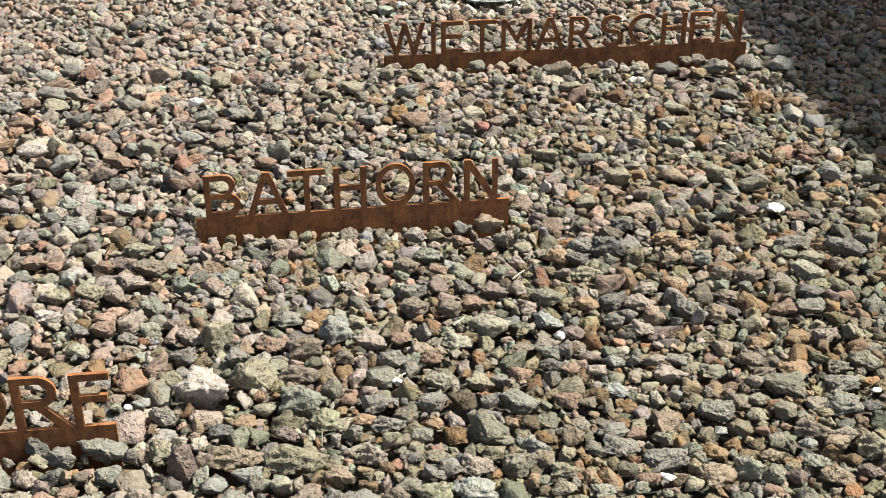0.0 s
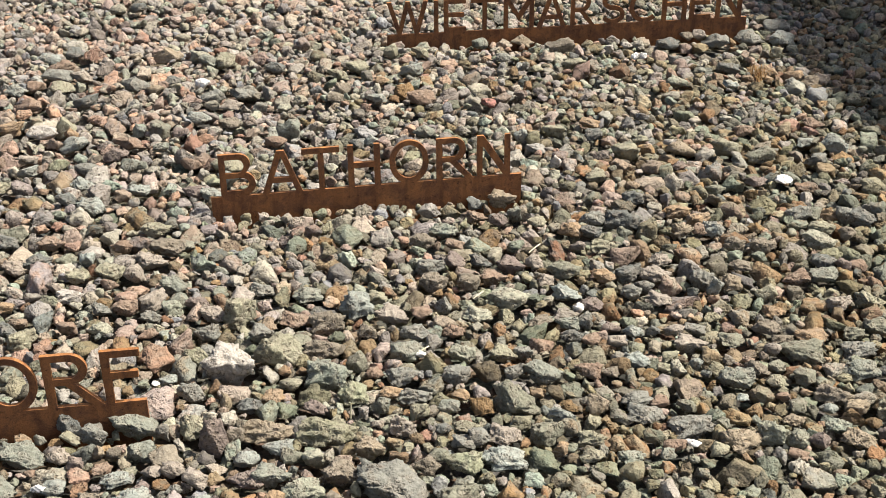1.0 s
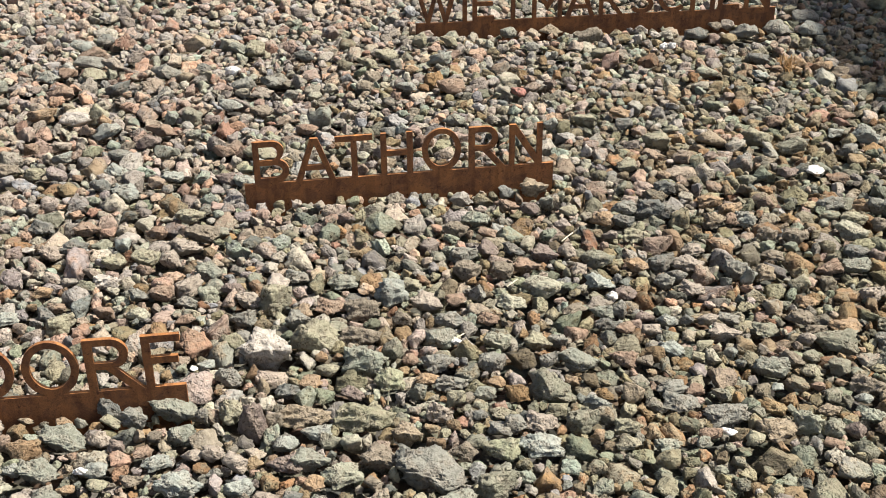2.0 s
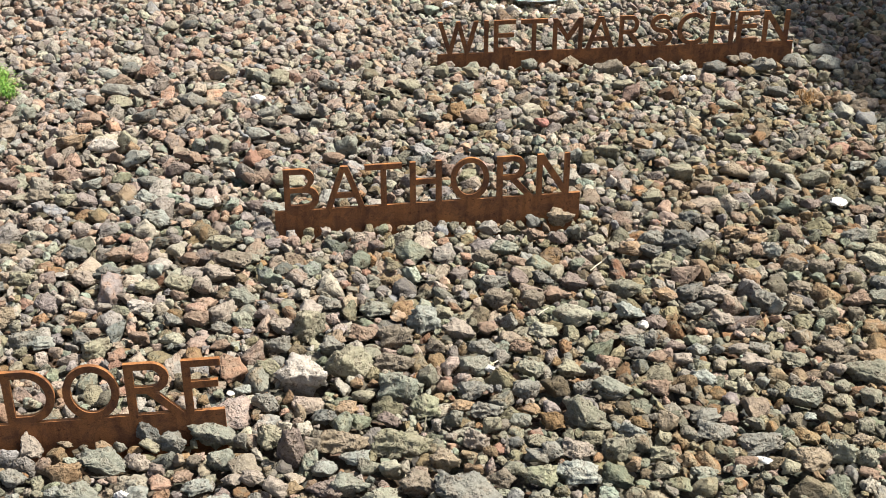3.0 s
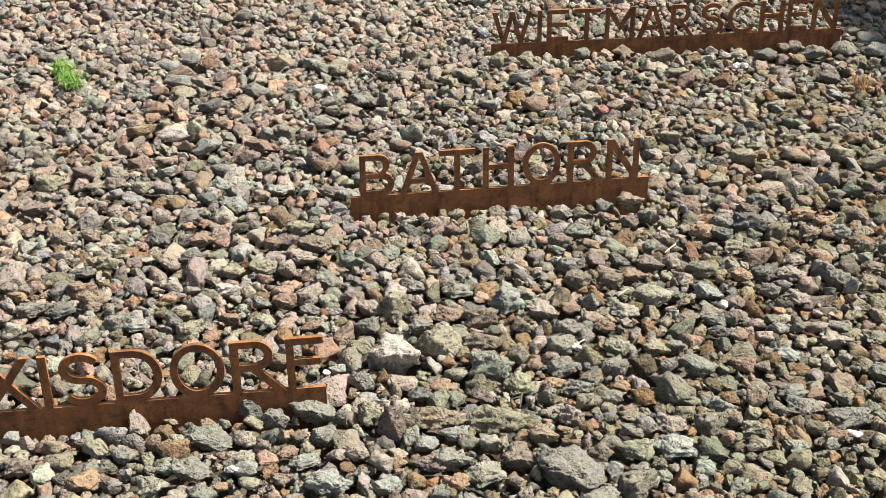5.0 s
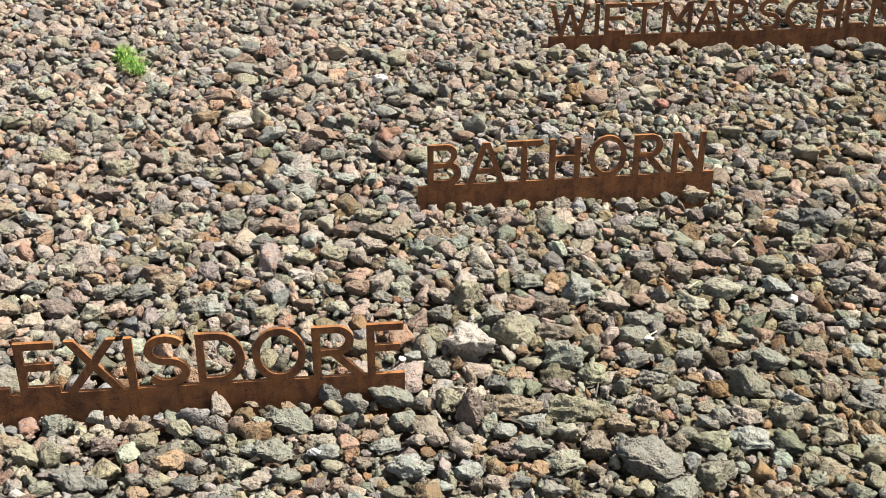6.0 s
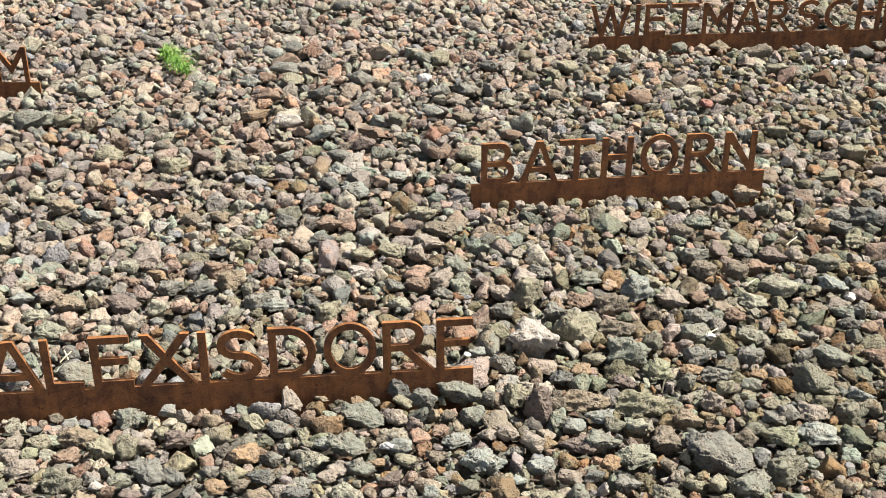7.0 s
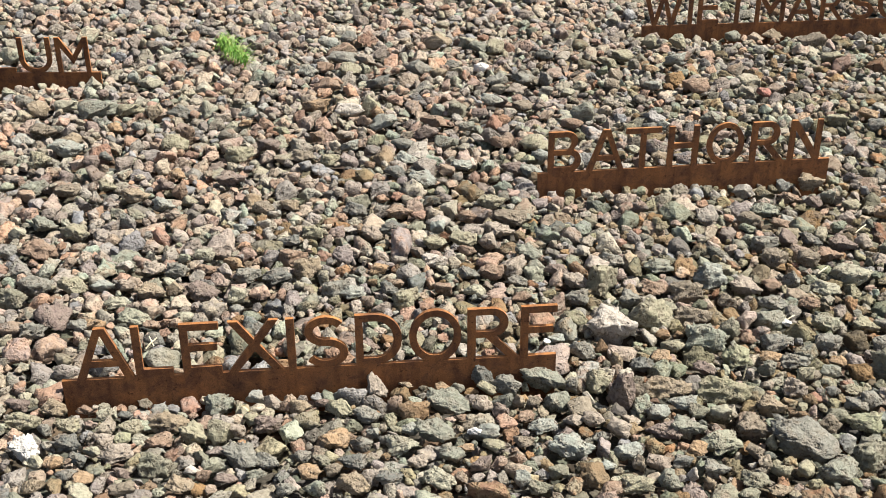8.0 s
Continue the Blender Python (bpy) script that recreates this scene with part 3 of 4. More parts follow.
notable(-0.726, 1.600, 0.034, 0.027, 0.042, "slate_pale")
notable(-0.694, 1.582, 0.049, 0.033, 0.031, "olive")
notable(-0.886, 1.595, 0.072, 0.049, 0.024, "pale_tan")
notable(-0.977, 1.592, 0.056, 0.038, 0.028, "slate")
notable(-0.926, 1.645, 0.041, 0.028, 0.023, "pink_tan")
notable(-0.618, 1.798, 0.048, 0.033, 0.026, "pink_tan")
notable(-0.617, 1.903, 0.030, 0.024, 0.046, "grey")
notable(-0.557, 1.914, 0.055, 0.044, 0.060, "tan")
notable(-0.470, 1.894, 0.037, 0.030, 0.046, "brown")
notable(-0.413, 1.922, 0.106, 0.072, 0.046, "rust_tan")
notable(-0.458, 1.997, 0.059, 0.040, 0.036, "slate")
notable(-0.412, 2.028, 0.050, 0.034, 0.026, "orange")
notable(-0.324, 1.996, 0.057, 0.039, 0.030, "plum")
notable(-0.188, 1.999, 0.039, 0.032, 0.041, "grey_green")
notable(-0.166, 2.050, 0.059, 0.040, 0.024, "orange")
notable(-0.118, 2.043, 0.075, 0.051, 0.029, "grey")
notable(-0.142, 1.933, 0.057, 0.049, 0.049, "pink_tan")
notable(-0.107, 1.980, 0.040, 0.032, 0.044, "tan")
notable(-0.046, 2.005, 0.048, 0.033, 0.026, "grey_green")
notable(-0.014, 1.942, 0.053, 0.036, 0.030, "tan")
notable(0.010, 1.898, 0.047, 0.039, 0.039, "grey")
notable(-0.072, 1.854, 0.051, 0.035, 0.025, "olive")
notable(-0.204, 1.864, 0.063, 0.046, 0.046, "rust_tan")
notable(-0.442, 1.828, 0.054, 0.040, 0.040, "slate_pale")
notable(-0.385, 1.865, 0.062, 0.042, 0.027, "slate_pale")
notable(-0.353, 1.840, 0.050, 0.034, 0.029, "olive")
notable(-0.391, 1.782, 0.078, 0.053, 0.044, "grey_green")
notable(-0.438, 1.770, 0.072, 0.049, 0.030, "plum")
notable(-0.329, 1.741, 0.084, 0.057, 0.044, "olive_pale")
notable(-0.315, 1.828, 0.045, 0.037, 0.037, "pale_tan")
notable(-0.254, 1.786, 0.079, 0.055, 0.055, "brown")
notable(-0.092, 1.821, 0.050, 0.037, 0.037, "brown")
notable(-0.027, 1.825, 0.081, 0.055, 0.029, "moss")
notable(-0.034, 1.718, 0.076, 0.057, 0.057, "olive")
notable(-0.116, 1.668, 0.087, 0.059, 0.048, "grey_green")
notable(-0.179, 1.664, 0.038, 0.031, 0.037, "tan")
notable(-0.266, 1.719, 0.036, 0.028, 0.028, "brown")
notable(-0.228, 1.743, 0.024, 0.019, 0.034, "tan")
notable(-0.378, 1.715, 0.043, 0.029, 0.029, "orange")
notable(-0.417, 1.675, 0.047, 0.033, 0.033, "slate")
notable(-0.461, 1.669, 0.051, 0.035, 0.035, "pink")
notable(-0.501, 1.660, 0.028, 0.022, 0.036, "brown")
notable(-0.561, 1.656, 0.035, 0.024, 0.019, "pale_blue")
notable(-0.518, 1.702, 0.059, 0.040, 0.033, "slate_pale")
notable(-0.446, 1.616, 0.046, 0.037, 0.047, "grey_green")
notable(-0.400, 1.638, 0.023, 0.019, 0.036, "pale")
notable(-0.354, 1.658, 0.059, 0.040, 0.035, "grey")
notable(-0.278, 1.630, 0.058, 0.040, 0.035, "olive")
notable(-0.301, 1.593, 0.046, 0.031, 0.023, "olive")
notable(-0.239, 1.608, 0.047, 0.032, 0.029, "rust_tan")
notable(-0.222, 1.666, 0.043, 0.029, 0.024, "tan")
notable(-0.372, 1.612, 0.028, 0.022, 0.038, "rust_tan")
notable(-0.506, 1.607, 0.068, 0.046, 0.024, "tan")
notable(-0.555, 1.596, 0.045, 0.031, 0.022, "rust")
notable(-0.570, 1.746, 0.036, 0.024, 0.023, "grey")
notable(-0.577, 1.800, 0.048, 0.033, 0.030, "pink_tan")
notable(-0.529, 1.763, 0.048, 0.038, 0.048, "pink_tan")
notable(-0.624, 2.391, 0.063, 0.043, 0.033, "plum")
notable(-0.578, 2.342, 0.071, 0.048, 0.035, "pink_tan")
notable(-0.517, 2.333, 0.071, 0.057, 0.079, "tan")
notable(-0.586, 2.259, 0.064, 0.043, 0.041, "grey")
notable(-0.595, 2.177, 0.068, 0.046, 0.040, "moss_tan")
notable(-0.457, 2.249, 0.056, 0.044, 0.056, "grey")
notable(-0.316, 2.310, 0.086, 0.059, 0.059, "brown")
notable(-0.389, 2.317, 0.071, 0.048, 0.028, "rust")
notable(-0.372, 2.243, 0.050, 0.034, 0.016, "olive")
notable(-0.317, 2.210, 0.097, 0.066, 0.039, "brown")
notable(-0.168, 2.342, 0.079, 0.053, 0.043, "pink_tan")
notable(-0.227, 2.279, 0.043, 0.033, 0.033, "brown")
notable(-0.119, 2.280, 0.072, 0.049, 0.036, "grey")
notable(-0.142, 2.200, 0.076, 0.051, 0.044, "grey_green")
notable(-0.243, 2.145, 0.049, 0.039, 0.055, "olive")
notable(-0.103, 2.360, 0.053, 0.036, 0.029, "rust")
notable(-0.050, 2.383, 0.042, 0.033, 0.041, "grey")
notable(-0.071, 2.485, 0.076, 0.055, 0.055, "brown")
notable(0.014, 2.484, 0.061, 0.051, 0.051, "brown")
notable(-0.032, 2.281, 0.058, 0.039, 0.031, "rust")
notable(-0.014, 2.193, 0.062, 0.042, 0.042, "olive_pale")
notable(-0.027, 2.111, 0.069, 0.050, 0.050, "grey")
notable(-0.143, 2.103, 0.074, 0.050, 0.043, "grey")
notable(-0.203, 2.121, 0.044, 0.030, 0.027, "rust")
notable(-0.209, 2.424, 0.053, 0.036, 0.032, "tan")
notable(-0.370, 2.425, 0.073, 0.050, 0.041, "grey_green")
notable(-0.480, 2.444, 0.059, 0.040, 0.036, "grey")
notable(-0.584, 2.048, 0.065, 0.044, 0.043, "grey")
notable(-0.380, 2.078, 0.053, 0.036, 0.028, "tan")
notable(-0.818, 1.742, 0.031, 0.021, 0.012, "white")
notable(-0.661, 2.067, 0.018, 0.013, 0.013, "white")
notable(-0.638, 2.086, 0.039, 0.027, 0.017, "pale_blue")
notable(-0.103, 2.186, 0.025, 0.017, 0.014, "white")
notable(-1.838, 2.477, 0.087, 0.059, 0.038, "tan")
notable(-1.930, 2.514, 0.079, 0.054, 0.039, "grey_green")
notable(-1.986, 2.465, 0.047, 0.032, 0.031, "pale_tan")
notable(-1.852, 2.211, 0.087, 0.059, 0.052, "grey")
notable(-1.771, 2.230, 0.081, 0.055, 0.033, "tan")
notable(-1.697, 2.228, 0.057, 0.039, 0.028, "slate_pale")
notable(-1.883, 2.146, 0.071, 0.059, 0.059, "olive")
notable(-1.644, 2.232, 0.046, 0.033, 0.033, "pink")
notable(-1.742, 2.356, 0.042, 0.029, 0.029, "pink")
notable(-1.578, 2.207, 0.070, 0.048, 0.042, "rust_tan")
notable(-1.597, 2.314, 0.058, 0.039, 0.036, "pink_tan")
notable(-1.542, 2.313, 0.058, 0.043, 0.043, "grey")
notable(-1.528, 2.223, 0.042, 0.035, 0.035, "rust_tan")
notable(-1.460, 2.216, 0.084, 0.057, 0.046, "plum")
notable(-1.489, 2.391, 0.050, 0.034, 0.034, "pale_tan")
notable(-1.477, 2.329, 0.058, 0.039, 0.024, "rust")
notable(-1.413, 2.356, 0.052, 0.035, 0.033, "orange")
notable(-1.448, 2.506, 0.045, 0.031, 0.025, "pale_blue")
notable(-1.432, 2.540, 0.037, 0.025, 0.025, "pale_blue")
notable(-1.301, 2.306, 0.071, 0.048, 0.033, "slate")
notable(-1.369, 2.305, 0.063, 0.043, 0.028, "grey")
notable(-1.377, 2.198, 0.050, 0.040, 0.051, "pale_tan")
notable(-1.651, 2.157, 0.056, 0.038, 0.030, "pale_tan")
notable(-1.609, 2.148, 0.033, 0.023, 0.023, "pink")
notable(-1.596, 2.097, 0.082, 0.056, 0.040, "olive_pale")
notable(-1.678, 2.068, 0.049, 0.033, 0.027, "orange")
notable(-1.527, 2.022, 0.053, 0.036, 0.031, "slate")
notable(-1.552, 2.075, 0.049, 0.033, 0.016, "rust")
notable(-1.799, 2.029, 0.060, 0.045, 0.045, "grey")
notable(-1.709, 2.065, 0.055, 0.037, 0.027, "grey")
notable(-1.611, 2.584, 0.056, 0.038, 0.033, "pink")
notable(-1.715, 2.587, 0.063, 0.043, 0.031, "olive")
notable(-1.485, 2.117, 0.054, 0.037, 0.027, "pale_tan")
notable(-1.040, 2.564, 0.076, 0.051, 0.025, "slate")
notable(-1.240, 2.526, 0.060, 0.042, 0.042, "tan")
notable(-1.299, 2.477, 0.059, 0.040, 0.029, "slate")
notable(-1.392, 2.653, 0.063, 0.043, 0.039, "brown")
notable(-1.327, 2.672, 0.057, 0.038, 0.034, "rust_tan")
notable(-1.144, 2.655, 0.062, 0.044, 0.044, "slate")
notable(-1.089, 2.536, 0.060, 0.041, 0.032, "pink")
notable(-1.149, 2.555, 0.036, 0.025, 0.015, "pale")
notable(-1.230, 2.338, 0.063, 0.052, 0.052, "rust_tan")
notable(-1.273, 2.394, 0.073, 0.049, 0.041, "rust")
notable(-1.152, 2.258, 0.069, 0.047, 0.041, "grey")
notable(-1.111, 2.246, 0.061, 0.041, 0.032, "slate_pale")
notable(-1.025, 2.265, 0.061, 0.041, 0.037, "slate")
notable(-1.060, 2.357, 0.051, 0.035, 0.031, "orange")
notable(-0.927, 2.502, 0.059, 0.040, 0.037, "tan")
notable(-0.924, 2.411, 0.066, 0.045, 0.036, "pale")
notable(-0.901, 2.277, 0.050, 0.034, 0.032, "rust")
notable(-0.856, 2.525, 0.075, 0.051, 0.037, "tan")
notable(-0.839, 2.358, 0.057, 0.039, 0.033, "grey")
notable(-0.847, 2.468, 0.053, 0.036, 0.027, "rust")
notable(-0.791, 2.499, 0.053, 0.043, 0.055, "pink_tan")
notable(-0.784, 2.362, 0.063, 0.043, 0.042, "rust")
notable(-0.728, 2.394, 0.072, 0.049, 0.047, "pink_tan")
notable(-0.722, 2.328, 0.056, 0.038, 0.030, "grey")
notable(-0.717, 2.264, 0.050, 0.034, 0.023, "rust")
notable(-0.824, 2.281, 0.056, 0.038, 0.030, "pale_tan")
notable(-0.851, 2.648, 0.062, 0.042, 0.033, "rust")
notable(-0.783, 2.735, 0.079, 0.054, 0.031, "tan")
notable(-0.738, 2.645, 0.093, 0.063, 0.031, "brown")
notable(-0.769, 2.578, 0.091, 0.062, 0.030, "pink_tan")
notable(-0.691, 2.464, 0.065, 0.048, 0.048, "grey_green")
notable(-0.967, 2.441, 0.038, 0.030, 0.032, "pink")
notable(-0.983, 2.228, 0.068, 0.047, 0.045, "tan")
notable(-0.497, 3.350, 0.076, 0.061, 0.077, "grey_green")
notable(0.094, 2.019, 0.108, 0.077, 0.077, "olive")
notable(-0.827, 3.943, 0.071, 0.048, 0.045, "grey_green")
notable(-1.178, 4.490, 0.080, 0.054, 0.039, "slate")
notable(0.937, 2.719, 0.094, 0.064, 0.047, "pale_tan")
notable(0.935, 3.063, 0.055, 0.037, 0.025, "white")
notable(1.160, 3.324, 0.081, 0.055, 0.055, "slate_pale")
notable(0.820, 3.287, 0.100, 0.068, 0.065, "tan")
notable(0.670, 2.775, 0.062, 0.046, 0.046, "slate_pale")
notable(0.925, 2.871, 0.075, 0.051, 0.046, "grey")
notable(0.438, 2.817, 0.103, 0.070, 0.059, "slate")
notable(-0.176, 4.845, 0.049, 0.033, 0.024, "white")
notable(0.245, 2.449, 0.078, 0.053, 0.030, "pale_blue")
notable(0.436, 1.888, 0.036, 0.024, 0.012, "white")
notable(0.692, 4.045, 0.034, 0.028, 0.028, "white")
notable(0.954, 3.801, 0.061, 0.041, 0.027, "pale_blue")
notable(0.372, 2.176, 0.057, 0.039, 0.036, "pale_blue")
notable(0.380, 2.293, 0.053, 0.036, 0.033, "slate_pale")
notable(0.426, 2.297, 0.035, 0.024, 0.022, "slate")
notable(0.478, 2.299, 0.046, 0.031, 0.027, "pink_tan")
notable(0.523, 2.301, 0.054, 0.037, 0.027, "grey")
notable(0.500, 2.239, 0.080, 0.054, 0.026, "pink_tan")
notable(0.449, 2.194, 0.044, 0.030, 0.028, "tan")
notable(0.499, 2.161, 0.028, 0.023, 0.031, "slate_pale")
notable(0.423, 2.143, 0.031, 0.025, 0.025, "tan")
notable(0.694, 2.316, 0.069, 0.047, 0.034, "brown")
notable(0.604, 2.256, 0.067, 0.046, 0.033, "olive")
notable(0.714, 2.265, 0.060, 0.041, 0.031, "brown")
notable(0.791, 2.267, 0.082, 0.056, 0.038, "orange")
notable(0.684, 2.219, 0.040, 0.033, 0.033, "pink_tan")
notable(0.745, 2.211, 0.107, 0.073, 0.031, "olive")
notable(0.888, 2.295, 0.061, 0.042, 0.035, "olive")
notable(0.959, 2.316, 0.071, 0.048, 0.042, "olive")
notable(0.881, 2.225, 0.082, 0.056, 0.041, "grey")
notable(0.858, 2.145, 0.085, 0.058, 0.042, "grey_green")
notable(0.917, 2.139, 0.048, 0.033, 0.033, "slate")
notable(0.630, 2.142, 0.057, 0.043, 0.043, "brown")
notable(0.676, 2.156, 0.047, 0.032, 0.028, "olive")
notable(0.575, 2.109, 0.077, 0.052, 0.051, "grey_green")
notable(0.664, 2.103, 0.052, 0.035, 0.030, "tan")
notable(0.728, 2.116, 0.052, 0.039, 0.039, "olive")
notable(0.773, 2.057, 0.090, 0.061, 0.043, "brown")
notable(0.575, 2.049, 0.035, 0.024, 0.015, "pale_blue")
notable(0.663, 2.047, 0.041, 0.028, 0.025, "rust")
notable(0.683, 2.008, 0.040, 0.033, 0.033, "olive")
notable(0.808, 2.013, 0.059, 0.040, 0.036, "rust_tan")
notable(0.881, 2.005, 0.077, 0.060, 0.060, "tan")
notable(0.662, 1.968, 0.055, 0.037, 0.023, "rust_tan")
notable(0.749, 2.013, 0.046, 0.031, 0.025, "slate_pale")
notable(0.749, 1.948, 0.062, 0.042, 0.027, "green")
notable(0.604, 1.916, 0.061, 0.049, 0.061, "olive_pale")
notable(0.654, 1.909, 0.056, 0.044, 0.044, "olive_pale")
notable(0.538, 1.896, 0.091, 0.062, 0.048, "rust_tan")
notable(0.446, 1.945, 0.097, 0.066, 0.042, "grey")
notable(0.359, 1.978, 0.080, 0.054, 0.036, "grey")
notable(0.450, 2.009, 0.049, 0.035, 0.035, "olive")
notable(0.348, 2.033, 0.069, 0.047, 0.035, "grey")
notable(0.394, 2.027, 0.049, 0.034, 0.026, "rust")
notable(0.402, 1.885, 0.050, 0.034, 0.029, "rust")
notable(0.382, 1.859, 0.035, 0.025, 0.025, "grey_green")
notable(0.309, 1.846, 0.058, 0.039, 0.027, "green")
notable(0.489, 1.869, 0.052, 0.035, 0.033, "tan")
notable(0.777, 1.905, 0.074, 0.050, 0.037, "rust_tan")
notable(0.697, 1.901, 0.049, 0.042, 0.042, "plum")
notable(0.851, 1.925, 0.055, 0.038, 0.031, "plum")
notable(0.641, 1.858, 0.043, 0.029, 0.024, "rust")
notable(0.947, 2.196, 0.027, 0.019, 0.014, "white")
notable(0.077, 2.193, 0.064, 0.044, 0.038, "tan")
notable(0.120, 2.195, 0.046, 0.034, 0.034, "grey")
notable(-0.021, 2.045, 0.042, 0.028, 0.022, "orange")
notable(0.100, 2.130, 0.050, 0.035, 0.035, "grey")
notable(0.160, 2.124, 0.088, 0.060, 0.025, "grey_green")
notable(0.281, 2.255, 0.047, 0.032, 0.026, "rust")
notable(0.237, 2.264, 0.058, 0.039, 0.037, "slate")
notable(0.337, 2.247, 0.047, 0.033, 0.033, "pink_tan")
notable(0.306, 2.130, 0.051, 0.034, 0.027, "brown")
notable(0.258, 2.134, 0.063, 0.043, 0.038, "rust")
notable(0.186, 1.980, 0.060, 0.041, 0.036, "slate_pale")
notable(0.263, 2.001, 0.049, 0.039, 0.049, "rust_tan")
notable(0.148, 1.916, 0.071, 0.049, 0.049, "olive")
notable(0.064, 1.905, 0.070, 0.048, 0.043, "pink_tan")
notable(0.237, 1.902, 0.059, 0.040, 0.037, "tan")
notable(-0.020, 1.886, 0.053, 0.036, 0.025, "grey")
notable(-0.060, 1.933, 0.035, 0.024, 0.021, "slate")
notable(0.057, 1.837, 0.092, 0.062, 0.034, "pale_blue")
notable(0.167, 1.863, 0.035, 0.028, 0.036, "orange")
notable(0.232, 1.848, 0.051, 0.035, 0.025, "tan")
notable(0.485, 2.946, 0.064, 0.048, 0.048, "slate")
notable(0.524, 2.951, 0.042, 0.032, 0.032, "brown")
notable(0.597, 2.875, 0.070, 0.048, 0.037, "orange")
notable(0.643, 2.831, 0.069, 0.047, 0.031, "orange")
notable(0.587, 2.767, 0.062, 0.042, 0.038, "rust_tan")
notable(0.632, 2.770, 0.040, 0.033, 0.033, "rust")
notable(0.703, 2.684, 0.061, 0.050, 0.050, "brown")
notable(0.776, 2.687, 0.071, 0.048, 0.046, "brown")
notable(1.007, 2.866, 0.056, 0.041, 0.041, "orange")
notable(1.041, 2.852, 0.052, 0.042, 0.054, "grey")
notable(1.086, 2.852, 0.082, 0.056, 0.054, "slate")
notable(0.963, 2.787, 0.080, 0.054, 0.034, "tan")
notable(1.022, 2.761, 0.048, 0.040, 0.040, "brown")
notable(0.824, 2.530, 0.068, 0.046, 0.037, "rust")
notable(0.995, 2.591, 0.052, 0.035, 0.035, "rust")
notable(0.959, 2.589, 0.049, 0.039, 0.048, "plum")
notable(0.724, 2.455, 0.052, 0.043, 0.043, "tan")
notable(0.651, 2.494, 0.058, 0.048, 0.048, "rust_tan")
notable(0.581, 2.505, 0.058, 0.046, 0.058, "grey")
notable(0.605, 2.466, 0.037, 0.030, 0.066, "slate_pale")
notable(0.473, 2.539, 0.087, 0.059, 0.040, "pink_tan")
notable(0.498, 2.612, 0.059, 0.040, 0.034, "pink_tan")
notable(0.401, 2.457, 0.056, 0.042, 0.042, "grey")
notable(0.463, 2.423, 0.061, 0.042, 0.035, "pink_tan")
notable(0.698, 2.590, 0.059, 0.040, 0.029, "brown")
notable(0.898, 2.421, 0.064, 0.043, 0.029, "pink_tan")
notable(0.969, 2.434, 0.058, 0.041, 0.041, "tan")
notable(0.727, 2.377, 0.056, 0.038, 0.028, "orange")
notable(0.891, 2.546, 0.075, 0.051, 0.030, "grey_green")
notable(0.916, 2.614, 0.076, 0.052, 0.030, "slate")
notable(0.858, 3.055, 0.068, 0.046, 0.025, "plum")
notable(-0.047, 2.748, 0.084, 0.057, 0.037, "green")
notable(-0.096, 2.685, 0.068, 0.049, 0.049, "brown")
notable(-0.017, 2.677, 0.053, 0.036, 0.029, "rust")
notable(0.120, 2.928, 0.079, 0.054, 0.052, "rust_tan")
notable(0.042, 2.829, 0.068, 0.046, 0.031, "rust")
notable(0.102, 2.817, 0.055, 0.038, 0.036, "plum")
notable(0.147, 2.834, 0.040, 0.032, 0.043, "grey_green")
notable(0.206, 2.807, 0.052, 0.036, 0.025, "tan")
notable(0.292, 2.766, 0.076, 0.052, 0.043, "orange")
notable(0.357, 2.831, 0.078, 0.053, 0.033, "grey")
notable(0.342, 2.754, 0.061, 0.041, 0.035, "slate")
notable(0.364, 2.680, 0.084, 0.057, 0.044, "tan")
notable(-0.017, 2.578, 0.052, 0.041, 0.053, "plum")
notable(0.046, 2.597, 0.064, 0.043, 0.036, "slate")
notable(0.122, 2.574, 0.072, 0.049, 0.045, "plum")
notable(0.182, 2.588, 0.052, 0.043, 0.043, "pink_tan")
notable(0.072, 2.519, 0.071, 0.048, 0.023, "rust")
notable(0.202, 2.513, 0.051, 0.035, 0.033, "pink_tan")
notable(0.253, 2.552, 0.086, 0.058, 0.047, "olive")
notable(-0.079, 2.562, 0.071, 0.049, 0.042, "grey")
notable(0.295, 2.405, 0.069, 0.047, 0.032, "plum")
notable(0.348, 2.533, 0.057, 0.039, 0.035, "orange")
notable(0.438, 2.486, 0.051, 0.035, 0.035, "grey")
notable(0.412, 2.549, 0.072, 0.049, 0.036, "slate")
notable(0.029, 2.346, 0.067, 0.046, 0.040, "pale_tan")
notable(0.171, 2.329, 0.059, 0.040, 0.022, "brown")
notable(0.235, 2.318, 0.059, 0.040, 0.033, "grey_green")
notable(0.274, 2.320, 0.038, 0.030, 0.049, "grey")
notable(0.330, 2.302, 0.048, 0.033, 0.026, "plum")
notable(0.265, 2.368, 0.027, 0.022, 0.030, "white")
notable(-2.011, 3.288, 0.126, 0.086, 0.063, "grey_green")
notable(-2.123, 3.323, 0.078, 0.053, 0.042, "pale_tan")
notable(-2.205, 3.283, 0.085, 0.058, 0.045, "rust_tan")
notable(-2.278, 3.367, 0.059, 0.043, 0.043, "grey")
notable(-1.913, 3.289, 0.076, 0.052, 0.041, "tan")
notable(-2.040, 3.424, 0.043, 0.029, 0.029, "plum")
notable(-1.825, 3.253, 0.049, 0.039, 0.052, "rust_tan")
notable(-1.751, 3.278, 0.082, 0.056, 0.025, "slate")
notable(-1.920, 3.149, 0.055, 0.037, 0.030, "orange")
notable(-1.853, 3.156, 0.051, 0.035, 0.030, "slate_pale")
notable(-2.133, 3.116, 0.082, 0.055, 0.037, "brown")
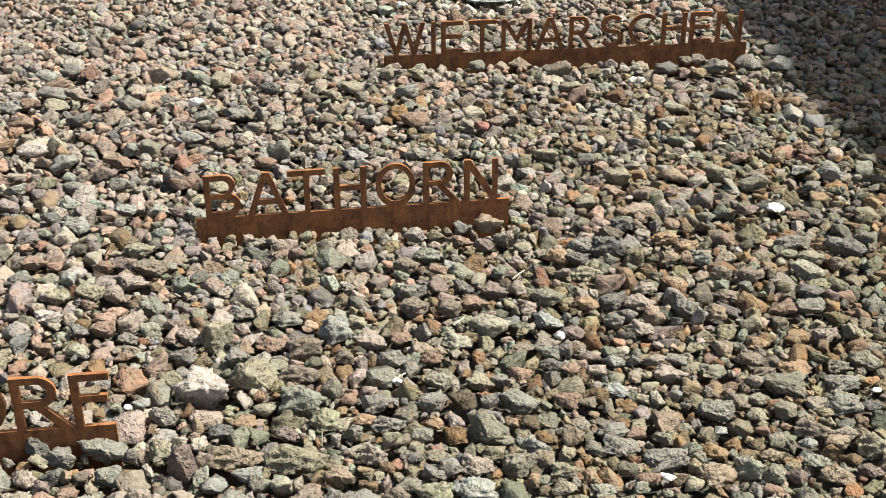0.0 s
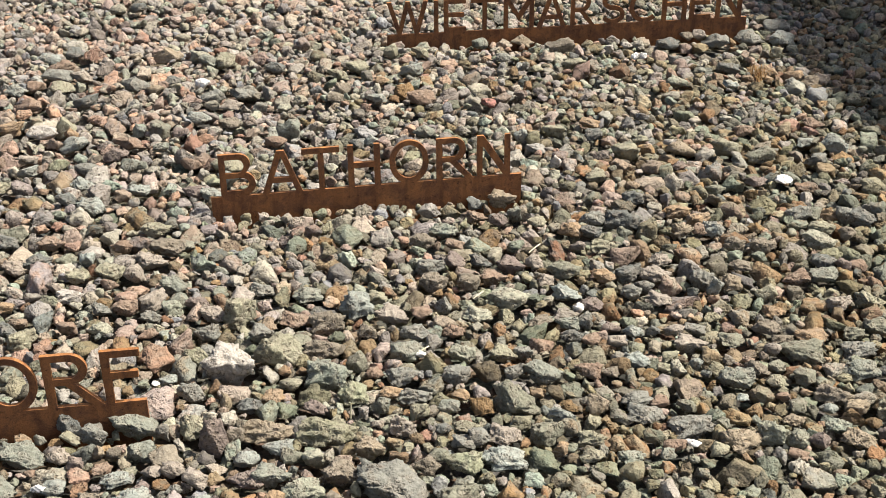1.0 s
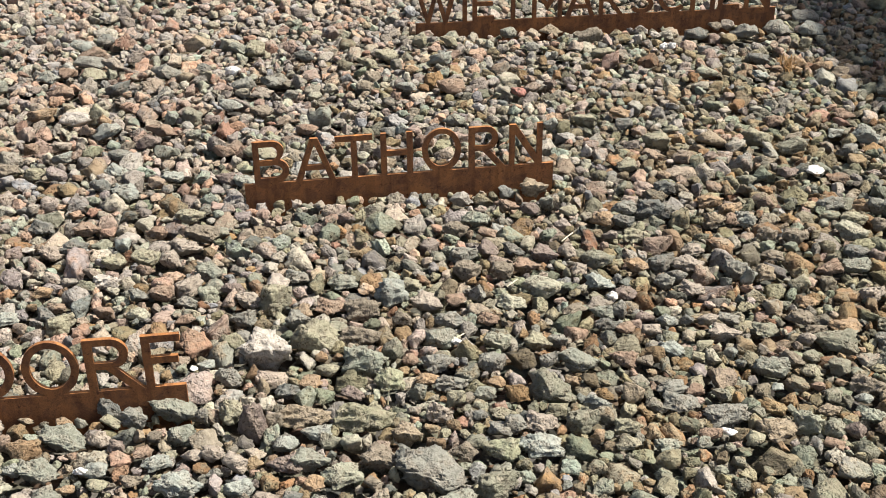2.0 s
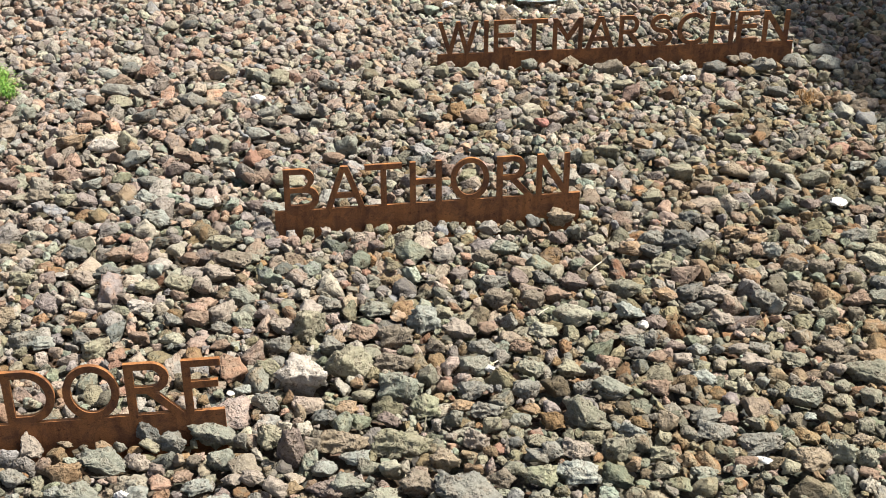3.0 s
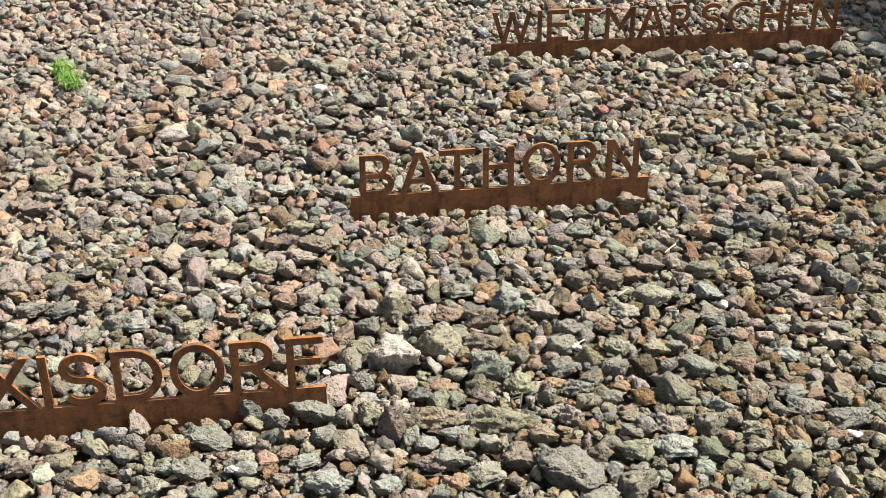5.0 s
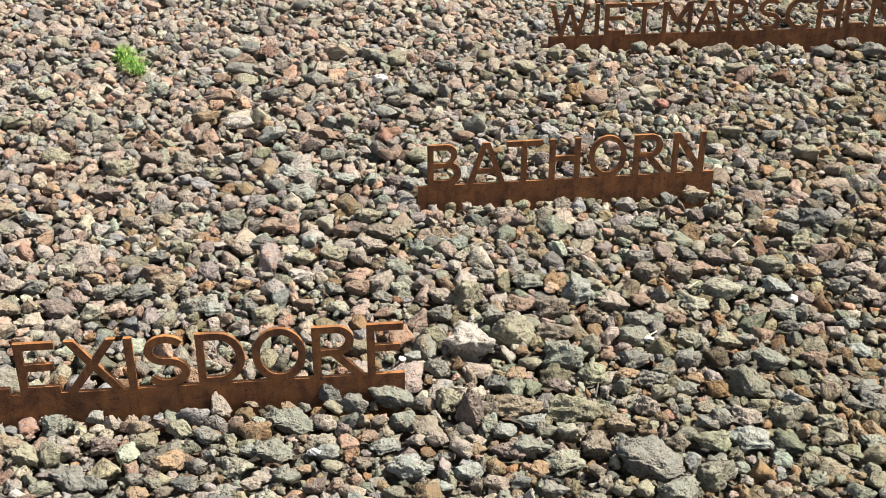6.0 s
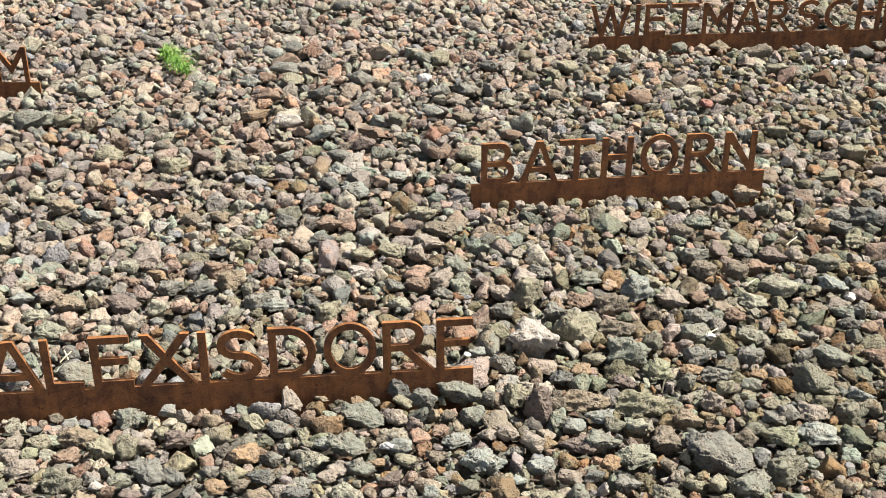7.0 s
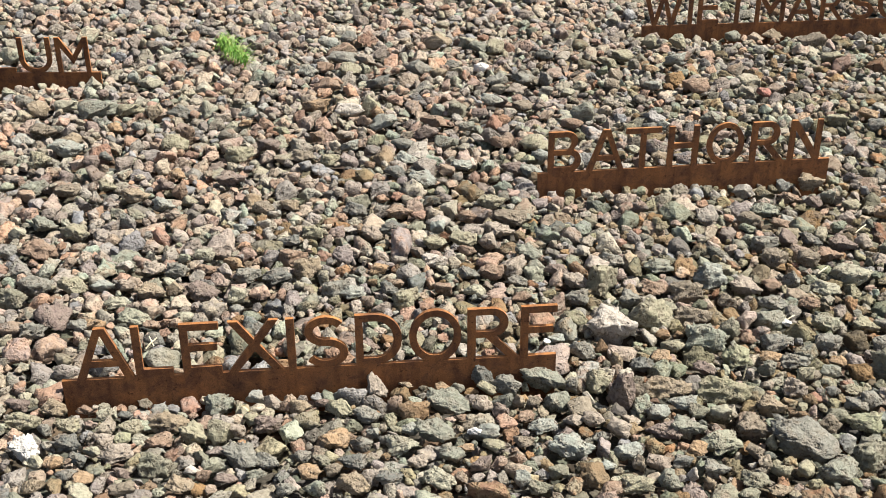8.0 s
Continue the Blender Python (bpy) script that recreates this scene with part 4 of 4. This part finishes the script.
notable(-1.713, 3.034, 0.077, 0.053, 0.049, "tan")
notable(-1.685, 3.097, 0.043, 0.034, 0.049, "rust")
notable(-2.014, 2.979, 0.100, 0.068, 0.035, "slate_pale")
notable(-2.026, 3.045, 0.072, 0.049, 0.030, "rust_tan")
notable(-1.912, 2.883, 0.045, 0.037, 0.037, "plum")
notable(-1.887, 2.922, 0.035, 0.029, 0.029, "slate")
notable(-2.066, 2.887, 0.070, 0.052, 0.052, "tan")
notable(-1.511, 2.975, 0.086, 0.058, 0.034, "tan")
notable(-1.533, 3.195, 0.047, 0.032, 0.024, "orange")
notable(-1.539, 3.281, 0.067, 0.045, 0.024, "pale_blue")
notable(-1.439, 3.040, 0.069, 0.047, 0.037, "plum")
notable(-1.558, 3.009, 0.042, 0.034, 0.034, "pink")
notable(-1.505, 2.811, 0.082, 0.056, 0.033, "plum")
notable(-1.674, 2.762, 0.059, 0.040, 0.035, "plum")
notable(-2.025, 2.714, 0.074, 0.050, 0.033, "grey_green")
notable(-1.834, 2.747, 0.066, 0.045, 0.027, "tan")
notable(-1.741, 2.688, 0.081, 0.055, 0.032, "rust_tan")
notable(-1.655, 2.647, 0.064, 0.043, 0.039, "slate_pale")
notable(-1.930, 2.705, 0.073, 0.049, 0.027, "brown")
notable(-1.625, 2.715, 0.042, 0.034, 0.054, "rust")
notable(-1.659, 2.833, 0.050, 0.034, 0.033, "orange")
notable(-1.909, 3.525, 0.088, 0.060, 0.023, "pale_tan")
notable(-1.974, 3.559, 0.040, 0.032, 0.045, "slate_pale")
notable(-1.519, 3.540, 0.047, 0.038, 0.051, "grey_green")
notable(-0.771, 3.939, 0.076, 0.052, 0.052, "tan")
notable(-1.309, 3.853, 0.104, 0.071, 0.034, "rust")
notable(-1.403, 3.654, 0.068, 0.046, 0.043, "slate_pale")
notable(-1.261, 3.669, 0.080, 0.054, 0.043, "tan")
notable(-1.319, 3.511, 0.097, 0.066, 0.038, "rust")
notable(-1.156, 3.562, 0.086, 0.058, 0.035, "slate")
notable(-1.336, 3.345, 0.093, 0.063, 0.031, "orange")
notable(-1.165, 3.339, 0.067, 0.053, 0.068, "tan")
notable(-1.113, 3.235, 0.090, 0.061, 0.024, "slate_pale")
notable(-0.763, 3.617, 0.079, 0.054, 0.049, "grey")
notable(-0.782, 3.446, 0.076, 0.051, 0.025, "slate_pale")
notable(-0.605, 3.534, 0.058, 0.039, 0.038, "grey")
notable(-0.683, 3.409, 0.068, 0.046, 0.031, "brown")
notable(-0.860, 3.225, 0.054, 0.037, 0.036, "grey_green")
notable(-0.957, 3.250, 0.090, 0.061, 0.036, "rust")
notable(-0.964, 3.673, 0.064, 0.043, 0.040, "rust_tan")
notable(-0.918, 3.757, 0.049, 0.034, 0.034, "slate")
notable(-1.033, 3.718, 0.101, 0.069, 0.057, "grey")
notable(-0.917, 3.108, 0.070, 0.047, 0.037, "grey_green")
notable(-1.200, 3.062, 0.062, 0.042, 0.031, "slate_pale")
notable(-1.247, 2.961, 0.057, 0.039, 0.031, "tan")
notable(-1.330, 2.973, 0.068, 0.046, 0.036, "brown")
notable(-1.028, 2.981, 0.068, 0.046, 0.033, "slate_pale")
notable(-0.872, 2.958, 0.060, 0.041, 0.030, "slate_pale")
notable(-0.676, 3.013, 0.051, 0.035, 0.022, "moss")
notable(-0.642, 3.035, 0.062, 0.048, 0.048, "slate_pale")
notable(-0.670, 2.939, 0.067, 0.045, 0.022, "slate_pale")
notable(-0.647, 3.125, 0.105, 0.072, 0.035, "tan")
notable(-0.757, 3.123, 0.070, 0.048, 0.035, "rust")
notable(-1.055, 2.905, 0.066, 0.045, 0.019, "slate")
notable(-0.726, 2.953, 0.067, 0.046, 0.028, "plum")
notable(-1.413, 3.143, 0.053, 0.036, 0.032, "moss")
notable(-1.306, 3.112, 0.046, 0.035, 0.035, "rust")
notable(-1.225, 3.140, 0.064, 0.043, 0.029, "pink_tan")
notable(-1.362, 3.939, 0.072, 0.049, 0.032, "slate_pale")
notable(-1.300, 3.998, 0.064, 0.044, 0.035, "slate")
notable(-1.296, 3.773, 0.102, 0.070, 0.037, "grey")
notable(-1.220, 3.769, 0.081, 0.055, 0.044, "pink_tan")
notable(-1.345, 3.686, 0.060, 0.041, 0.037, "rust")
notable(-0.865, 3.978, 0.075, 0.051, 0.048, "pale_tan")
notable(-0.977, 3.996, 0.105, 0.071, 0.042, "rust_tan")
notable(-0.591, 3.893, 0.065, 0.044, 0.040, "slate")
notable(-0.669, 3.641, 0.084, 0.057, 0.038, "grey")
notable(-0.701, 3.561, 0.075, 0.051, 0.037, "pink_tan")
notable(-0.529, 3.537, 0.048, 0.033, 0.028, "pale_tan")
notable(-0.819, 3.339, 0.054, 0.037, 0.030, "plum")
notable(-1.228, 3.321, 0.092, 0.063, 0.040, "pale")
notable(-1.140, 3.306, 0.047, 0.038, 0.047, "orange")
notable(-1.122, 3.098, 0.062, 0.042, 0.040, "moss")
notable(-1.047, 3.085, 0.076, 0.051, 0.028, "grey")
notable(-0.823, 3.153, 0.041, 0.028, 0.026, "pale")
notable(-0.983, 3.180, 0.077, 0.052, 0.035, "plum")
notable(-0.532, 3.286, 0.070, 0.048, 0.023, "rust")
notable(-0.096, 4.066, 0.071, 0.048, 0.041, "tan")
notable(-0.202, 4.058, 0.054, 0.043, 0.058, "tan")
notable(0.121, 4.168, 0.060, 0.041, 0.039, "grey_green")
notable(0.277, 4.210, 0.086, 0.059, 0.043, "rust_tan")
notable(0.407, 4.163, 0.107, 0.073, 0.028, "brown")
notable(0.197, 4.034, 0.062, 0.042, 0.034, "grey")
notable(-0.128, 3.902, 0.089, 0.060, 0.037, "slate_pale")
notable(-0.094, 3.636, 0.095, 0.064, 0.047, "rust")
notable(-0.239, 3.626, 0.076, 0.051, 0.034, "slate_pale")
notable(-0.374, 3.833, 0.079, 0.054, 0.039, "tan")
notable(-0.229, 3.793, 0.051, 0.035, 0.029, "orange")
notable(-0.377, 3.639, 0.057, 0.039, 0.031, "brown")
notable(-0.089, 3.375, 0.078, 0.053, 0.044, "grey_green")
notable(-0.248, 3.305, 0.045, 0.032, 0.032, "pale_blue")
notable(-0.293, 3.274, 0.049, 0.033, 0.032, "slate")
notable(0.440, 3.972, 0.082, 0.056, 0.041, "tan")
notable(0.427, 3.369, 0.054, 0.038, 0.038, "slate")
notable(0.427, 3.451, 0.066, 0.045, 0.030, "orange")
notable(0.228, 3.682, 0.046, 0.032, 0.032, "plum")
notable(0.308, 3.381, 0.072, 0.049, 0.044, "tan")
notable(0.203, 3.354, 0.043, 0.035, 0.035, "slate_pale")
notable(0.292, 3.167, 0.034, 0.027, 0.037, "pale")
notable(0.398, 3.083, 0.067, 0.045, 0.041, "tan")
notable(-0.313, 3.914, 0.081, 0.055, 0.040, "tan")
notable(0.300, 3.935, 0.053, 0.036, 0.027, "tan")
notable(1.262, 4.412, 0.103, 0.070, 0.042, "grey")
notable(1.131, 4.280, 0.113, 0.077, 0.048, "grey")
notable(1.253, 4.260, 0.100, 0.068, 0.026, "slate_pale")
notable(0.944, 4.294, 0.054, 0.044, 0.044, "pink_tan")
notable(0.993, 4.221, 0.111, 0.075, 0.037, "grey")
notable(0.902, 4.291, 0.067, 0.046, 0.026, "brown")
notable(1.185, 4.111, 0.053, 0.042, 0.052, "tan")
notable(0.812, 4.195, 0.087, 0.059, 0.032, "slate")
notable(0.656, 4.183, 0.043, 0.029, 0.025, "pale")
notable(0.586, 4.120, 0.030, 0.024, 0.039, "pale")
notable(0.667, 4.043, 0.034, 0.028, 0.028, "white")
notable(0.981, 3.961, 0.084, 0.057, 0.038, "slate")
notable(1.103, 3.933, 0.084, 0.057, 0.049, "orange")
notable(1.192, 3.899, 0.076, 0.051, 0.035, "orange")
notable(1.288, 3.856, 0.046, 0.038, 0.038, "pink")
notable(0.770, 3.818, 0.081, 0.055, 0.040, "olive_pale")
notable(1.065, 3.330, 0.066, 0.045, 0.030, "slate_pale")
notable(1.139, 3.477, 0.069, 0.047, 0.038, "rust")
notable(1.335, 3.690, 0.061, 0.041, 0.040, "tan")
notable(1.310, 3.426, 0.069, 0.047, 0.032, "tan")
notable(0.678, 3.266, 0.088, 0.060, 0.044, "rust_tan")
notable(0.506, 3.236, 0.087, 0.059, 0.057, "tan")
notable(1.069, 3.215, 0.072, 0.049, 0.033, "grey")
notable(0.908, 3.242, 0.089, 0.061, 0.035, "olive")
notable(0.653, 3.323, 0.036, 0.024, 0.021, "pale")
notable(0.570, 3.338, 0.054, 0.036, 0.021, "tan")
notable(0.905, 3.420, 0.074, 0.050, 0.028, "rust")


def drop(count, y0, y1, mean, spread, small, big, tries, limit):
    for _ in range(count):
        y = rng.uniform(y0, y1)
        lo, hi = -1.15 - 0.37 * y, 0.36 + 0.335 * y
        x = rng.uniform(max(lo, X0 + 0.06), min(hi, X1 - 0.06))
        size = float(np.clip(rng.lognormal(math.log(mean), spread), small, big))
        a, b, c = size / 2, size / 2 * rng.uniform(0.58, 0.97), size / 2 * rng.uniform(0.50, 0.88)
        yaw, best = rng.uniform(0, math.pi), None
        for k in range(tries):
            xx, yy = (x, y) if k == 0 else (x + rng.normal(0, size * 0.6), y + rng.normal(0, size * 0.6))
            fp = footprint(xx, yy, a, b, yaw)
            if fp is None:
                continue
            j, i, q = fp
            on = q > 0.0
            if not on.any() or (taken[j, i] & (q > 0.25)).any():
                continue
            under = c * np.sqrt(np.clip(q, 0, 1))
            z = np.quantile((field[j, i] + under)[on], 0.9) - 0.12 * c
            if best is None or z < best[0]:
                best = (z, xx, yy, fp)
        if best is None or best[0] > limit:
            continue
        z, xx, yy, (j, i, q) = best
        cap = np.where(q > 0, z + c * np.sqrt(np.clip(q, 0, 1)), -1)
        field[j, i] = np.maximum(field[j, i], cap)
        stones.append((xx, yy, z, a, b, c, yaw))


drop(3000, 1.40, 2.60, 0.050, 0.30, 0.024, 0.095, 6, 0.018)
drop(8500, 2.55, 5.69, 0.044, 0.32, 0.022, 0.085, 6, 0.017)
drop(4200, 1.40, 2.60, 0.036, 0.30, 0.018, 0.065, 9, 0.016)
drop(11000, 2.55, 5.69, 0.033, 0.28, 0.018, 0.055, 8, 0.013)
drop(9500, 1.40, 2.60, 0.026, 0.30, 0.014, 0.042, 9, 0.013)
drop(7000, 2.55, 5.69, 0.023, 0.24, 0.015, 0.034, 7, 0.007)

# leave out what lies buried
seen = []
for s in stones:
    x, y, z, a, b, c, yaw = s
    fp = footprint(x, y, a, b, yaw)
    j, i, q = fp
    on = q > 0.05
    own = z + c * np.sqrt(np.clip(q, 0, 1)) >= field[j, i] - 0.003
    if (own & on).sum() > 0.27 * on.sum():
        seen.append((s, (own & on).sum() / max(on.sum(), 1)))


def stone_pose(s):
    x, y, z, a, b, c, yaw = s
    return pose(x, y, z - sink(y) + bed_height(x, y), rng.uniform(-24, 24), rng.uniform(-24, 24), math.degrees(yaw) + 180 * int(rng.integers(2))) @ Matrix.Diagonal((a * 1.05, b * 1.05, c * 1.08, 1))


# all the others in one mesh
all_v, all_f, all_m, at = [], [], [], 0
for (co, faces), m, slot in joined:
    m = np.array(m)
    all_v.append(co @ m[:3, :3].T + m[:3, 3])
    all_f.append(faces + at)
    all_m.append(np.full(len(faces), slot, np.int32))
    at += len(co)
for s, share in seen:
    co, faces = (FINE_TOPS if s[3] > (0.0110 if s[1] < 2.7 else 0.0178 if s[1] < 4.0 else 0.0225) else COARSE_TOPS)[int(rng.integers(VARIANTS))]
    m = np.array(stone_pose(s))
    all_v.append(co @ m[:3, :3].T + m[:3, 3])
    all_f.append(faces + at)
    all_m.append(np.zeros(len(faces), np.int32))
    at += len(co)
V, F = np.concatenate(all_v), np.concatenate(all_f)
me = bed.data
me.vertices.add(len(V))
me.vertices.foreach_set("co", V.ravel())
me.loops.add(F.size)
me.loops.foreach_set("vertex_index", F.ravel().astype(np.int32))
me.polygons.add(len(F))
me.polygons.foreach_set("loop_start", np.arange(0, F.size, 3, dtype=np.int32))
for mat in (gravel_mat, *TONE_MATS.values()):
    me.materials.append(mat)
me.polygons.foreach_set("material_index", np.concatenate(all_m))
me.polygons.foreach_set("use_smooth", [True] * len(F))
me.update(calc_edges=True)
me.validate()


# ---- grass, straw, glass ----
def grass_tuft(x, y):
    r = random.Random(5)
    verts, faces = [], []
    z0 = bed_height(x, y)
    for _ in range(330):
        along = r.uniform(-1, 1)
        bx, by = 0.066 * along + r.gauss(0, 0.013), -0.12 * along + r.gauss(0, 0.026)
        h, lean, ang, w = r.uniform(0.015, 0.038), r.uniform(0.015, 0.055), r.uniform(-2.2, 0.5), r.uniform(0.0012, 0.0026)
        dx, dy = math.cos(ang) * lean, math.sin(ang) * lean
        sx, sy = -math.sin(ang) * w, math.cos(ang) * w
        at = len(verts)
        for k, (f, up) in enumerate(((0, 0), (0.3, 0.62), (0.68, 0.95), (1.0, 0.8))):
            t = 1 - 0.85 * f
            px, py, pz = bx + dx * f, by + dy * f, h * up
            verts += [(px - sx * t, py - sy * t, pz), (px + sx * t, py + sy * t, pz), (px, py, pz + w * 0.5 * t)]
        for k in range(3):
            a, b = at + 3 * k, at + 3 * k + 3
            faces += [(a, a + 2, b + 2, b), (a + 2, a + 1, b + 1, b + 2), (a + 1, a, b, b + 1)]
    ob = link_mesh("grass_tuft", verts, faces, grass_mat)
    ob.matrix_world = pose(x, y, z0 + 0.002)
    return tagged(ob, "small tuft of bright green grass growing between stones", "grass")


grass_tuft(-1.685, 3.80)


def bar(points, radius, name, mat, label, category):
    """A thin stalk along the given points."""
    cu = bpy.data.curves.new(name, "CURVE")
    cu.dimensions, cu.bevel_depth, cu.bevel_resolution = "3D", radius, 1
    sp = cu.splines.new("POLY")
    sp.points.add(len(points) - 1)
    for q, p in zip(sp.points, points):
        q.co = (*p, 1)
    tmp = new("tmp", cu)
    me2 = bpy.data.meshes.new_from_object(tmp)
    bpy.data.objects.remove(tmp)
    me2.materials.append(mat)
    return tagged(new(name, me2), label, category)


def glass_dome(x, y, r):
    z0 = bed_height(x, y) + 0.03
    thing = new("glass_cover")
    thing.matrix_world = pose(x, y, z0)
    tagged(thing, "round clear glass cover on the gravel with a white stand-in reflection", "glass cover")
    bm = bmesh.new()
    rings, n = [], 40
    prof = [(r * math.cos(radians(k)), 0.11 * math.sin(radians(k))) for k in (0, 12, 25, 40, 55, 70, 82)]
    prof += [(p - 0.006 if p > 0.03 else p * 0.8, q - 0.006 if q > 0.006 else 0) for p, q in reversed(prof)]
    for p, q in prof:
        rings.append([bm.verts.new((p * math.cos(2 * math.pi * i / n), p * math.sin(2 * math.pi * i / n), q)) for i in range(n)])
    for a, b in zip(rings, rings[1:] + rings[:1]):
        for i in range(n):
            if a is rings[-1]:
                break
            bm.faces.new((a[i], a[(i + 1) % n], b[(i + 1) % n], b[i]))
    half = len(rings) // 2
    for i in range(n):
        bm.faces.new((rings[-1][i], rings[-1][(i + 1) % n], rings[0][(i + 1) % n], rings[0][i]))
    for fc in bm.faces:
        fc.smooth = True
    part("bowl", bm, glass_mat, thing).visible_shadow = False
    bm = bmesh.new()
    ring = []
    for k in range(48):
        a = 2 * math.pi * k / 48
        ring.append([bm.verts.new(((r + 0.008 + 0.009 * math.cos(u)) * math.cos(a), (r + 0.008 + 0.009 * math.cos(u)) * math.sin(a), 0.009 * math.sin(u))) for u in [i * math.pi / 4 for i in range(8)]])
    for k in range(48):
        p, q = ring[k], ring[(k + 1) % 48]
        for i in range(8):
            f = bm.faces.new((p[i], q[i], q[(i + 1) % 8], p[(i + 1) % 8]))
            f.smooth = True
    part("rim", bm, glass_mat, thing, "thick glass rim").visible_shadow = False
    # white disc added in place of the bright reflection in the glass
    bm = bmesh.new()
    bmesh.ops.create_cone(bm, cap_ends=True, segments=40, radius1=r * 0.86, radius2=r * 0.62, depth=0.02, matrix=Matrix.Translation((0, 0, 0.012)))
    part("reflection_disc", bm, white_mat, thing, "white disc added for the bright reflection in the glass")


glass_dome(0.195, 5.02, 0.185)


# ---- bits that lie about ----
def straw(x, y, dx, dy, up, radius=0.0016):
    z = bed_height(x, y) + 0.012
    return bar([(x, y, z), (x + dx * 0.5, y + dy * 0.5, z + up * 0.6), (x + dx, y + dy, z + up)], radius, "straw", straw_mat,
               "short pale dry straw lying on the stones", "straw")


straw(0.170, 2.630, 0.030, 0.020, 0.014)
straw(0.020, 2.410, 0.026, 0.014, 0.012)
straw(-1.535, 1.975, 0.022, 0.020, 0.016)
straw(-1.520, 1.985, -0.012, 0.016, 0.014)
straw(-0.247, 1.952, 0.003, -0.006, 0.040)
straw(-0.110, 2.185, 0.024, 0.012, 0.010)


def dry_sprig(x, y):
    """A withered seedling: thin curled stalks from one root, with small shrivelled blades."""
    r = random.Random(9)
    verts, faces = [], []
    for _ in range(46):
        ang, reach, up, w = r.uniform(0, 2 * math.pi), r.uniform(0.008, 0.030), r.uniform(0.010, 0.046), r.uniform(0.0011, 0.0024)
        bx, by = r.gauss(0, 0.011), r.gauss(0, 0.030)
        sx, sy = -math.sin(ang) * w, math.cos(ang) * w
        at = len(verts)
        for f, h in ((0, 0), (0.35, 0.8), (0.7, 1.0), (1.0, 0.55)):
            px, py, t = bx + math.cos(ang) * reach * f, by + math.sin(ang) * reach * f, 1 - 0.7 * f
            verts += [(px - sx * t, py - sy * t, up * h), (px + sx * t, py + sy * t, up * h), (px, py, up * h + w * t)]
        for k in range(3):
            a, b = at + 3 * k, at + 3 * k + 3
            faces += [(a, a + 2, b + 2, b), (a + 2, a + 1, b + 1, b + 2), (a + 1, a, b, b + 1)]
    ob = link_mesh("dry_sprig", verts, faces, sprig_mat)
    ob.matrix_world = pose(x, y, bed_height(x, y) + 0.010)
    return tagged(ob, "withered orange brown sprig between the stones", "dry plant")


dry_sprig(1.052, 3.835)


def dry_leaf(x, y, yaw):
    """A narrow curled leaf with its rib, a little thick."""
    bm = bmesh.new()
    rows = []
    for k in range(9):
        u = k / 8
        half = 0.0062 * math.sin(math.pi * min(u * 0.9 + 0.08, 1)) + 0.0004
        zz = 0.006 * u + 0.008 * math.sin(math.pi * u)
        rows.append([bm.verts.new((-half, 0.036 * u, zz + 0.003)), bm.verts.new((0, 0.036 * u, zz)), bm.verts.new((half, 0.036 * u, zz + 0.003)),
                     bm.verts.new((0, 0.036 * u, zz - 0.0012))])
    for a, b in zip(rows, rows[1:]):
        for i in range(4):
            bm.faces.new((a[i], a[(i + 1) % 4], b[(i + 1) % 4], b[i]))
    bm.faces.new(rows[0])
    bm.faces.new(rows[-1][::-1])
    ob = part("dry_leaf", bm, leaf_mat, None)
    ob.matrix_world = pose(x, y, bed_height(x, y) + 0.008, 0, 0, yaw)
    return tagged(ob, "curled yellowish dry leaf between the stones", "leaf")


dry_leaf(-1.297, 1.808, 217)
